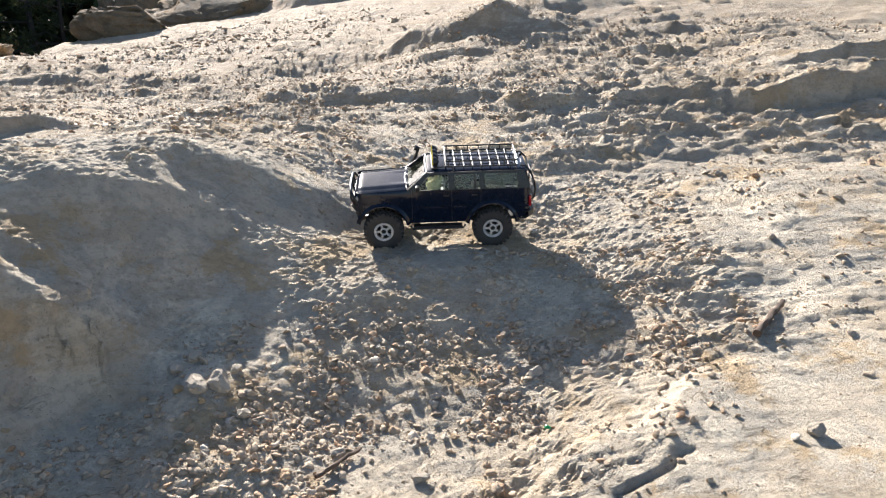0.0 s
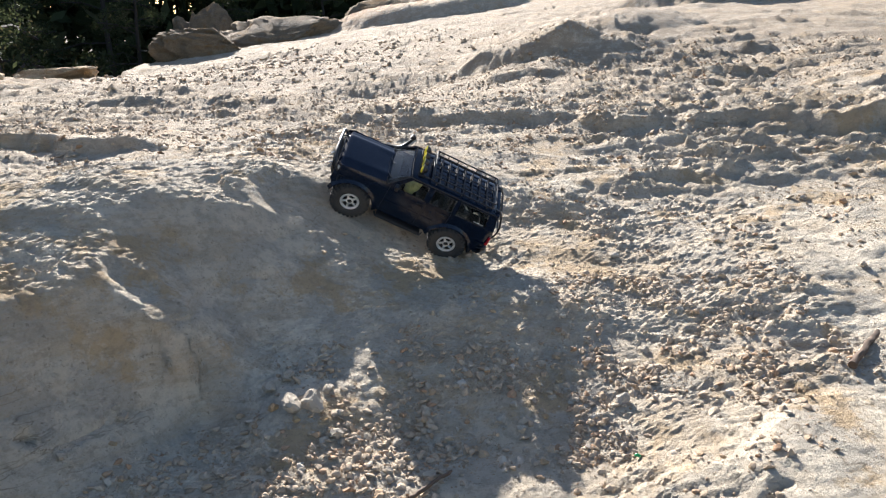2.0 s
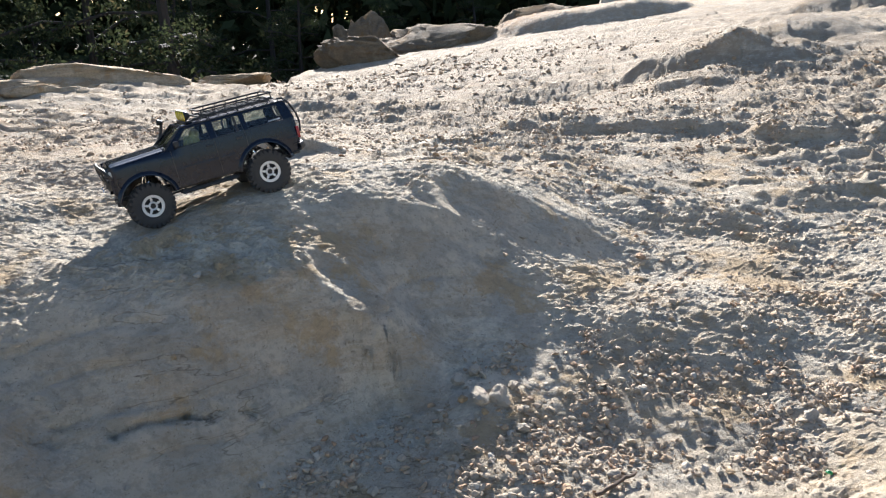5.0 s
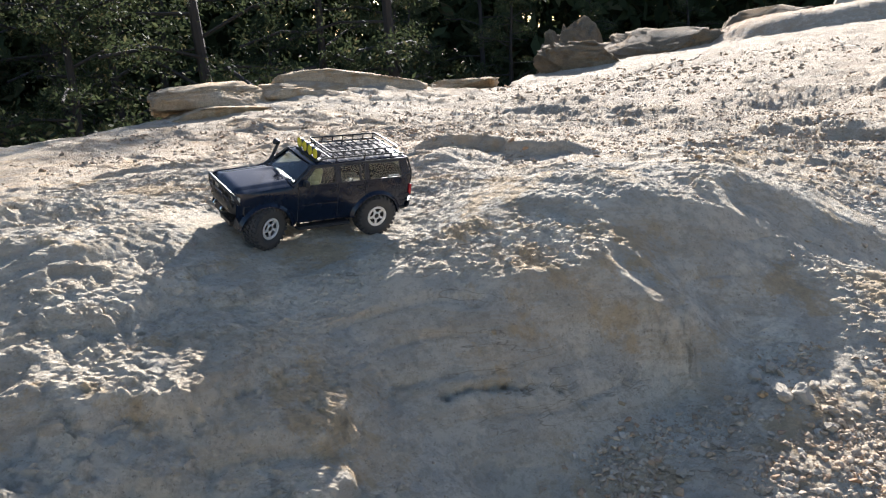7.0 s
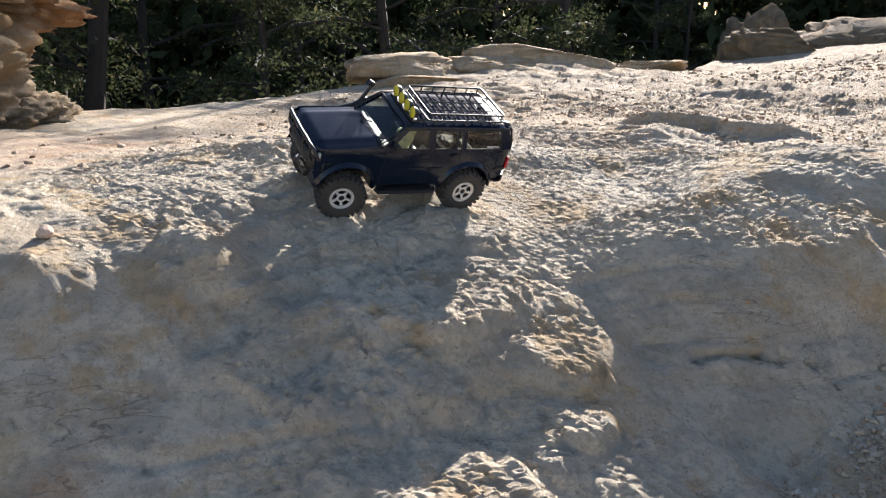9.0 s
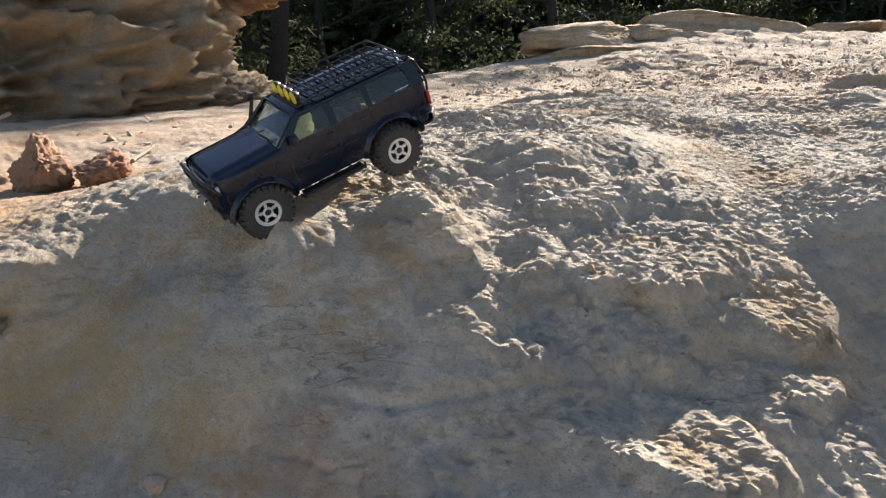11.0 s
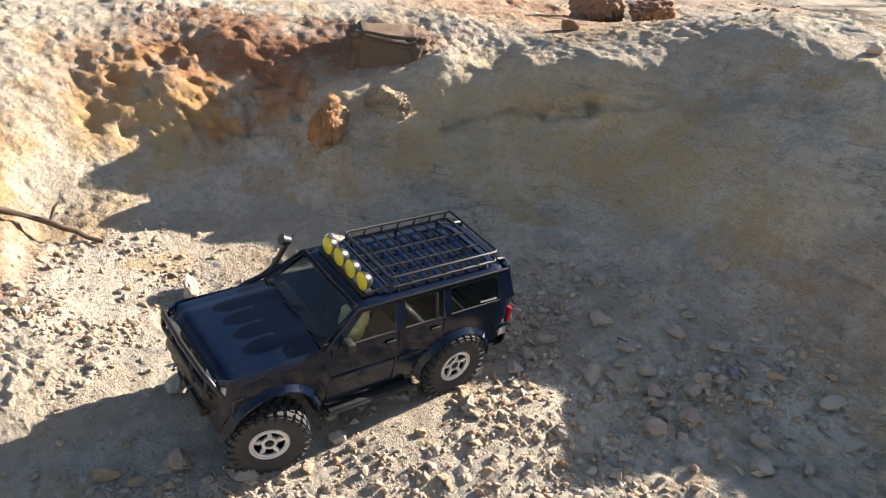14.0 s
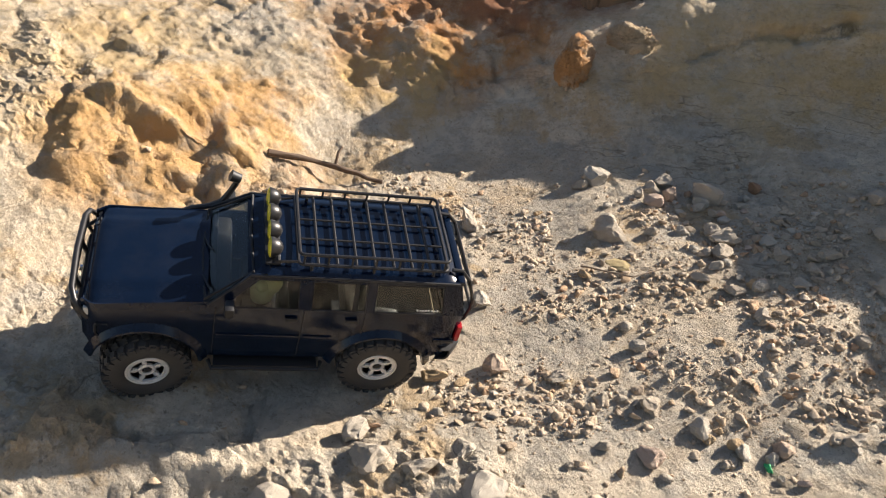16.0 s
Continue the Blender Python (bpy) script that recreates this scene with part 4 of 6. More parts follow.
    part("bull_bar", tube(bmesh.new(), guard, 3.6, 10), M_TUBE, bumper, "glossy black tubular bull bar", scale=MM)
    for s in (-1, 1):
        part("bull_bar_upright", tube(bmesh.new(), [(220, s * 30, 66), (225, s * 30, 84), (225.5, s * 30, 101)], 3.0, 8), M_TUBE, bumper, scale=MM)
        part("bull_bar_hoop", tube(bmesh.new(), [(217, s * 66, 64), (223, s * 66, 80), (223, s * 66, 99)], 2.6, 8), M_TUBE, bumper, scale=MM)
        part("fog_lamp", box(bmesh.new(), (216, s * 44, 53), (223, s * 58, 63), 2.0), M_LAMPGLASS, bumper, scale=MM)
    part("bull_bar_rail", tube(bmesh.new(), [(214, 76, 78), (225, 58, 82), (226, 0, 83), (225, -58, 82), (214, -76, 78)], 2.4, 8), M_TUBE, bumper, scale=MM)
    for s in (-1, 1):
        part("tow_hook", tube(bmesh.new(), [(216, s * 22, 50), (227, s * 22, 49), (230, s * 22, 45), (225, s * 22, 42)], 2.2, 8), M_CHROME, bumper, scale=MM)
    # tail
    rows = [[(-241 + 2.5 * (abs(y) / 80) ** 4 * 3 + max(0, z - 100) * 0.30, y * (1 - max(0, z - 104) * 0.0035), z) for y in np.linspace(-82, 82, 13)] for z in (26, 45, 62, 80, 95, 103)]
    hatch = part("tailgate", thicken(sheet(bmesh.new(), rows), 2.0), M_PAINT, car, scale=MM)
    pane = part("rear_window", slab(bmesh.new(), [(-239, -66, 105), (-239, 66, 105), (-229, 60, 142), (-229, -60, 142)], (1, 0, 0.2)), M_GLASS, hatch, "tinted rear window", smooth=False, scale=MM)
    pane.visible_shadow = False
    part("rear_window_seal", tube(bmesh.new(), [(-239.5, -66, 105), (-239.5, 66, 105), (-229.5, 60, 142), (-229.5, -60, 142)], 1.8, 6, closed=True), M_BLACK, pane, scale=MM)
    part("tailgate_header", box(bmesh.new(), (-232, -68, 141), (-223, 68, 148), 1.5), M_PAINT, hatch, scale=MM)
    for s in (-1, 1):
        part("tail_light", box(bmesh.new(), (-243.5, s * 70, 52), (-236.5, s * 84, 80), 2.0), M_RED, car, "red tail light", scale=MM)
    rows = []
    for y in np.linspace(-90, 90, 19):
        x = -252 + 16 * smooth01((abs(y) - 66) / 24) ** 1.5
        rows.append([(x + 16, y, 40), (x + 2, y, 40), (x, y, 36), (x, y, 26), (x + 4, y, 21), (x + 20, y, 21)])
    part("rear_bumper", thicken(sheet(bmesh.new(), rows), 2.0), M_BLACK, car, "black rear bumper", scale=MM)
    # tubular guard over the tailgate
    for y in (-52, 52):
        part("rear_guard_tube", tube(bmesh.new(), [(-216, y, 153), (-229, y, 152), (-242, y * 1.03, 138), (-254, y * 1.06, 108), (-257, y * 1.06, 86), (-254, y * 1.05, 66), (-240, y * 1.05, 52)], 2.6, 8),
             M_TUBE, car, "black tube of the rear guard", scale=MM)
    for x, z in ((-243, 137), (-252, 113), (-257, 88), (-253, 65)):
        part("rear_guard_rung", tube(bmesh.new(), [(x, -54, z), (x, 54, z)], 2.0, 6), M_TUBE, car, scale=MM)
    # snorkel on the far wing
    bm = bmesh.new()
    tube(bm, [(118, -86, 90), (100, -90, 97), (78, -91, 102), (63, -91, 112), (54, -90, 130), (48, -88, 146), (46, -88, 154)], 4.0, 8)
    box(bm, (108, -91, 80), (132, -82, 96), 3.0)
    snork = part("snorkel", bm, M_BLACK, car, "black snorkel", scale=MM)
    bm = bmesh.new()
    bmesh.ops.create_cone(bm, cap_ends=True, segments=14, radius1=6.5, radius2=7.5, depth=13, matrix=pose(49, -88, 157, 0, 68, 0))
    part("snorkel_head", bm, M_BLACK, snork, scale=MM)
    # inside
    bm = bmesh.new()
    box(bm, (-232, -78, 14), (72, 78, 18))
    box(bm, (48, -78, 18), (74, 78, 98), 6)
    box(bm, (-8, 10, 18), (34, 62, 46), 8)
    box(bm, (-8, -62, 18), (34, -10, 46), 8)
    box(bm, (-22, 12, 40), (-10, 60, 84), 5)
    box(bm, (-22, -60, 40), (-10, -12, 84), 5)
    box(bm, (-110, -64, 30), (-96, 64, 70), 5)
    part("interior_tub", bm, M_BLACK, car, "black moulded interior", scale=MM)
    bm = bmesh.new()
    for x, y, z, r in ((4, 40, 104, 17), (-3, 40, 120, 12), (12, 48, 92, 15), (8, 26, 90, 14), (20, 44, 104, 9), (14, 54, 110, 8), (16, 30, 112, 8)):
        bmesh.ops.create_icosphere(bm, subdivisions=2, radius=r, matrix=Matrix.Translation((x, y, z)) @ Matrix.Diagonal((1.0, 0.9, 1.1, 1)))
    part("doll", bm, M_FOAM, car, "pale yellow plastic doll in the driver's seat", scale=MM)
    # running gear
    bm = bmesh.new()
    for y in (-26, 26):
        box(bm, (-205, y - 5, 2), (210, y + 5, 14), 1.0)
    for x in (-195, -80, 30, 120, 205):
        box(bm, (x - 4, -26, 3), (x + 4, 26, 12), 0.8)
    box(bm, (-40, -24, -8), (20, 24, 12), 4)
    part("chassis_frame", bm, M_DARKMETAL, car, "dusty black ladder frame", scale=MM)
    for x in (-WB, WB):
        bm = bmesh.new()
        tube(bm, [(x, -72, 0), (x, 72, 0)], 6.5, 10)
        bmesh.ops.create_uvsphere(bm, u_segments=12, v_segments=8, radius=15, matrix=Matrix.Translation((x, -14, 0)))
        tube(bm, [(x, 30, -6), (x - math.copysign(95, x), 22, -2)], 2.5, 6)
        tube(bm, [(x, -30, -6), (x - math.copysign(95, x), -22, -2)], 2.5, 6)
        part("axle", bm, M_DARKMETAL, car, "dark metal axle with links", scale=MM)
        for s in (-1, 1):
            bm = bmesh.new()
            tube(bm, [(x, s * 50, 4), (x - math.copysign(16, x), s * 38, 52)], 3.0, 8)
            tube(bm, [(x - math.copysign(5, x), s * 46, 20), (x - math.copysign(14, x), s * 39.5, 46)], 6.0, 10)
            part("shock_absorber", bm, M_CHROME, car, scale=MM)


def build_rack(car):
    x0, x1, y1, zb, zt = -24.0, -208.0, 58.0, 158.0, 172.0
    bm = bmesh.new()
    corner = []
    for cx, cy, a0 in ((x0 - 6, y1 - 6, 0), (x1 + 6, y1 - 6, 90), (x1 + 6, -y1 + 6, 180), (x0 - 6, -y1 + 6, 270)):
        corner += [(cx + 6 * math.cos(radians(a0 + a)), cy + 6 * math.sin(radians(a0 + a))) for a in (0, 30, 60, 90)]
    rack = part("roof_rack", tube(bmesh.new(), [(x, y, zt) for x, y in corner], 2.1, 8, closed=True), M_TUBE, car, "black tubular roof rack", scale=MM)
    part("rack_lower_rail", tube(bmesh.new(), [(x, y * 1.04, zb) for x, y in corner], 2.1, 8, closed=True), M_TUBE, rack, scale=MM)
    for k in range(7):
        x = x0 - 6 + (x1 + 12 - x0) * k / 6
        for s in (-1, 1):
            part("rack_post", tube(bmesh.new(), [(x, s * y1 * 1.04, zb), (x, s * y1, zt)], 1.5, 6), M_TUBE, rack, scale=MM)
    for k in range(1, 8):
        x = x0 + (x1 - x0) * k / 8
        part("rack_slat", tube(bmesh.new(), [(x, -y1, zb), (x, y1, zb)], 1.9, 6), M_TUBE, rack, scale=MM)
    for y in (-17, 17):
        part("rack_bar", tube(bmesh.new(), [(x0, y, zb), (x1, y, zb)], 1.5, 6), M_TUBE, rack, scale=MM)
    for x in (-40, -115, -190):
        for s in (-1, 1):
            part("rack_foot", tube(bmesh.new(), [(x, s * 58, zb), (x, s * 61, 149)], 2.2, 6), M_TUBE, rack, scale=MM)
    for s in (-1, 1):
        part("rack_front_arm", tube(bmesh.new(), [(x0, s * 56, zb), (4, s * 54, 154)], 2.0, 6), M_TUBE, rack, scale=MM)
    bar = part("light_bar", box(bmesh.new(), (-4, -58, 151), (14, 58, 155), 1.5), M_BLACK, car, "black bar that carries the lamps", scale=MM)
    for y in (-43.5, -14.5, 14.5, 43.5):
        bm = bmesh.new()
        lathe(bm, [(0, 0.1), (2, 6), (6, 10), (12, 12.4), (15, 12.8), (15, 11.5)], 20)
        bm.transform(pose(-6, y, 167, 0, 0, -90))
        lamp = part("spot_lamp", bm, M_TUBE, bar, "round spot lamp with glossy black shell", scale=MM)
        bm = bmesh.new()
        lathe(bm, [(14.6, 12.4), (16, 12.0), (17.6, 8), (18.4, 0.1)], 20)
        bm.transform(pose(-6, y, 167, 0, 0, -90))
        part("lamp_lens", bm, M_YELLOW, lamp, "yellow lens", scale=MM)


def build_wheel(car, x, s):
    bm = bmesh.new()
    lathe(bm, [(-8, 0.1), (-8, 9), (14, 9), (14, 0.1)], 16)
    if s < 0:
        bm.transform(Matrix.Diagonal((1, -1, 1, 1)))
    wheel = part("wheel", bm, M_DARKMETAL, car, scale=MM)
    wheel.location = (x * MM, s * 79 * MM, 0)
    # tyre with open tread blocks
    prof = [(-17, 26), (-20, 30), (-21, 38), (-20.5, 44), (-18, 48.0), (-9, 49.3), (0, 49.6), (9, 49.3), (18, 48.0), (20.5, 44), (21, 38), (20, 30), (17, 26), (0, 24.5)]
    bm = lathe(bmesh.new(), prof + prof[:1], 40)
    for k in range(26):
        a = k * 360 / 26
        for y0, y1, da, sk in ((-19.5, -10.5, 0, 8), (-9, -0.6, 5, -14), (0.6, 9, 0, 14), (10.5, 19.5, 5, -8)):
            lo, hi = (min(abs(y0), abs(y1)), max(abs(y0), abs(y1)))
            r = 52.2 if hi < 12 else 51.6
            m = pose(0, 0, 0, 0, a + da, 0) @ pose((y0 * 0), (y0 + y1) / 2, 0) @ pose(48.4 + (r - 48.4) / 2, 0, 0, sk, 0, 0)
            bmesh.ops.create_cube(bm, size=1, matrix=m @ Matrix.Diagonal((r - 47.0, y1 - y0 - 0.6, 7.4, 1)))
        for sd in (-1, 1):
            m = pose(0, 0, 0, 0, a + 2.5 + 2.5 * sd, 0) @ pose(46.3, sd * 19.6, 0, 0, 0, 0)
            bmesh.ops.create_cube(bm, size=1, matrix=m @ Matrix.Diagonal((6.5, 4.0, 6.4, 1)))
    tyre = part("tyre", bm, M_RUBBER, wheel, "knobbly black tyre with dusty tread", scale=MM)
    # rim: dish with five windows and a bored hub
    bm = bmesh.new()
    seg, face = 60, 16.0
    lathe(bm, [(-15, 25.8), (17.5, 25.8), (18.2, 25.2), (18.0, 23.2), (16.4, 22.2), (12, 21.8), (-12, 21.4), (-15, 25.8)], seg)
    radii = [6.2, 8.6, 10.2, 12.0, 14.0, 16.0, 18.0, 19.6, 23.2]
    grid = [[bm.verts.new((r * math.cos(k * math.tau / seg), face + 1.0 - 1.6 * (1 - (r / 23.2)) ** 2 * 3 + (1.4 if r < 10 else 0), r * math.sin(k * math.tau / seg))) for r in radii] for k in range(seg)]
    for k in range(seg):
        ph = (k + 0.5) % 12
        for i in range(len(radii) - 1):
            mid = (radii[i] + radii[i + 1]) / 2
            half = 2.2 + (mid - 10) * 0.12
            if 10.2 <= mid <= 19.6 and abs(ph - 6) < half * 1.55:
                continue
            bm.faces.new((grid[k][i], grid[k][i + 1], grid[(k + 1) % seg][i + 1], grid[(k + 1) % seg][i]))
    loose = [v for v in bm.verts if not v.link_faces]
    bmesh.ops.delete(bm, geom=loose, context="VERTS")
    flat = [f for f in bm.faces if all(6.0 < math.hypot(v.co.x, v.co.z) < 23.25 and v.co.y > 11 for v in f.verts)]
    bmesh.ops.recalc_face_normals(bm, faces=bm.faces)
    ext = bmesh.ops.extrude_face_region(bm, geom=flat)
    bmesh.ops.translate(bm, vec=(0, -3.0, 0), verts=[g for g in ext["geom"] if isinstance(g, bmesh.types.BMVert)])
    if s < 0:
        bm.transform(Matrix.Diagonal((1, -1, 1, 1)))
    rim = part("rim", bm, M_RIM, wheel, "silver five-window wheel rim", scale=MM)
    bm = lathe(bmesh.new(), [(s * 2, 0.1), (s * 2, 21.5), (s * 0, 21.5)], 24)
    part("brake_disc", bm, M_BLACK, wheel, scale=MM)
    bm = lathe(bmesh.new(), [(s * 6, 4.2), (s * 15.2, 4.2), (s * 16.4, 3.2), (s * 16.4, 0.1)], 8)
    part("wheel_nut", bm, M_DARKMETAL, wheel, scale=MM)
    return wheel


car = tagged(new("toy_car"), "dark blue model off-road car with a black roof rack", "toy car")
for side in (1, -1):
    build_side(car, side)
    build_cabin_side(car, side)
build_shell(car)
build_rack(car)
WHEELS = [(build_wheel(car, x, s), x, s) for x in (WB, -WB) for s in (1, -1)]

# ---- rocks ----
M_SLAB = sandstone("slab_sandstone", tone=0.92)


def rock_mesh(name, seed, size, detail=3, rough=0.25, mat=None, angular=0.0, fine=0.28, boxy=0.0):
    """A weathered stone: a ball pushed in and out by noise at two scales, with a few flat sides."""
    rng = np.random.default_rng(seed)
    bm = bmesh.new()
    bmesh.ops.create_icosphere(bm, subdivisions=detail, radius=1.0)
    co = np.array([v.co[:] for v in bm.verts])
    co = np.sign(co) * np.abs(co) ** (1 - boxy)
    for k in range(int(angular)):
        d = rng.normal(0, 1, 3); d /= np.linalg.norm(d)
        h = rng.uniform(0.50, 0.78)
        over = np.maximum(co @ d - h, 0)
        co = co - over[:, None] * d
    o = rng.uniform(0, 50, 3)
    q = co + o
    w = fbm(q[:, 0], q[:, 1], q[:, 2], 1.3, 3, seed, 0.5) * rough + (0.5 - np.abs(fbm(q[:, 0], q[:, 1], q[:, 2] * 1.6, 4.5, 4, seed + 7, 0.6))) * rough * fine * 1.4
    co = co * (1 + w)[:, None] * np.array(size)
    for v, p in zip(bm.verts, co):
        v.co = p
    me = bpy.data.meshes.new(name)
    bm.to_mesh(me)
    bm.free()
    me.polygons.foreach_set("use_smooth", np.full(len(me.polygons), detail > 4))
    me.materials.append(mat)
    return me


# iron stains are the rock's own; the tone puts the pillar's shade into the colour
M_SHADED_CLIFF = sandstone("shaded_cliff_sandstone", (((-5.2, 2.1, 1.0), (.8, .8, 0.4), ORANGE, 0.75), ((-5, 2.1, .9), (.6, .5, .3), RUST, .5)), tone=0.6)


def build_hoodoo():
    """The rock pillar with an overhanging cap at the edge of the wood."""
    hoodoo = tagged(new("rock_pillar"), "undercut sandstone pillar with an overhanging orange cap", "rock")
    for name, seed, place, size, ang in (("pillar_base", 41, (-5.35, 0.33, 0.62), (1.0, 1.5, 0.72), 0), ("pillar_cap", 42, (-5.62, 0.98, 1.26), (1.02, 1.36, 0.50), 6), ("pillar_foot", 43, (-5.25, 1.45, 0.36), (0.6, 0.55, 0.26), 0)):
        me = rock_mesh(name, seed, size, 6, 0.15, M_SHADED_CLIFF, ang, 1.1)
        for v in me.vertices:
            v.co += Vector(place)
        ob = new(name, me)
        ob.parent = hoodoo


build_hoodoo()


# brown sandstone; the low tone paints in the shade of the steep faces
M_FAR_SHADED = sandstone("far_shaded_sandstone", tone=0.4)


def build_outcrops():
    """Steep-faced bosses of rock at the back of the plain."""
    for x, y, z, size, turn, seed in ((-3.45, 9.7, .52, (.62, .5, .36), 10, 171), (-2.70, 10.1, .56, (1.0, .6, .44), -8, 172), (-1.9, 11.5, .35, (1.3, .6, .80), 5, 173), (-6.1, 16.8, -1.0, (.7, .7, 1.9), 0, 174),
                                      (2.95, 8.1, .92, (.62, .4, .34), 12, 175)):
        me = rock_mesh("outcrop", seed, size, 5, 0.14, M_FAR_SHADED, 3, 0.9, 0.45)
        ob = tagged(new("outcrop", me), "steep boss of brown sandstone with face shade in its tone and a pale lit rim", "rock", "bosses at the back")
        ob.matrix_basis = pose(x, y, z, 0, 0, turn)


build_outcrops()


def stone_material(name, a, b_, scale=35.0):
    m, n, l, b = material(name, 0.9)
    b.inputs["Specular IOR Level"].default_value = 0.3
    v = coords(n, l)
    nz = noise_tex(n, l, v, scale, 7, 0.7)
    spots = noise_tex(n, l, v, scale * 5, 4, 0.7)
    info = n.new("ShaderNodeObjectInfo")
    col = mix(n, l, nz.outputs["Fac"], a, b_)
    col = mix(n, l, calc(n, l, "MULTIPLY", info.outputs["Random"], 0.35), col, (0.42, 0.30, 0.18))
    col = mix(n, l, calc(n, l, "MULTIPLY", spots.outputs["Fac"], 0.35), col, (0.18, 0.14, 0.10))
    l.new(col, b.inputs["Base Color"])
    c = bump(n, l, b, nz.outputs["Fac"], 0.5, 0.008)
    bump(n, l, b, spots.outputs["Fac"], 0.4, 0.002, c)
    return m


M_STONE = stone_material("pale_stone", (0.40, 0.35, 0.28), (0.62, 0.57, 0.48))
M_BLUE = stone_material("blue_grey_stone", (0.16, 0.17, 0.24), (0.26, 0.27, 0.36))
M_LEAFDRY = stone_material("dry_leaf", (0.50, 0.38, 0.16), (0.62, 0.50, 0.26))
M_PINK = stone_material("pinkish_stone", (0.50, 0.36, 0.27), (0.66, 0.52, 0.42))
M_IRON = stone_material("iron_brown_stone", (0.17, 0.075, 0.04), (0.38, 0.19, 0.10))
# iron brown taken darker, so the colour carries the shade on the block's face
M_SHADED_IRON = stone_material("shaded_iron_stone", (0.035, 0.018, 0.013), (0.10, 0.050, 0.032), 45.0)
M_OCHRE = stone_material("ochre_stone", (0.45, 0.28, 0.13), (0.62, 0.49, 0.31))
M_DRIFT = plain("bleached_wood", (0.19, 0.145, 0.10), 0.9, 0.0, 0.7, 40.0)
M_WOOD = plain("dark_dead_wood", (0.085, 0.055, 0.035), 0.9, 0.0, 0.5, 60.0)
M_GREEN = plain("green_plastic", (0.02, 0.30, 0.09), 0.35, 0.0, 0.3, 80.0)

STONES = [rock_mesh("stone", 100 + k, (1, rng_y, rng_z), 3, 0.17, M_STONE, 11, 0.7)
          for k, (rng_y, rng_z) in enumerate(((.8, .6), (.7, .7), (.9, .5), (.6, .55), (.75, .45), (.85, .75)))]


SLABS = [rock_mesh("slab", 140 + k, (1, wide, thick), 5, 0.10, M_SLAB, 8, 0.35, 0.45) for k, (wide, thick) in enumerate(((.75, .24), (.65, .28), (.85, .2)))]


def lay_stone(x, y, r, k, turn, mat=None, label="pale angular sandstone lump lying in the gravel", tilt=0, sink=0.25, name="stone", group="loose stones"):
    me = SLABS[k % 3] if name == "stone_slab" else STONES[k % 6]
    if mat is not None:
        me = me.copy()
        me.materials[0] = mat
    ob = tagged(new(name, me), label, "stone", group)
    ob.matrix_basis = pose(x, y, on_ground(x, y) + r * (0.55 - sink), tilt, 0, turn)
    ob.scale = (r, r, r)
    return ob


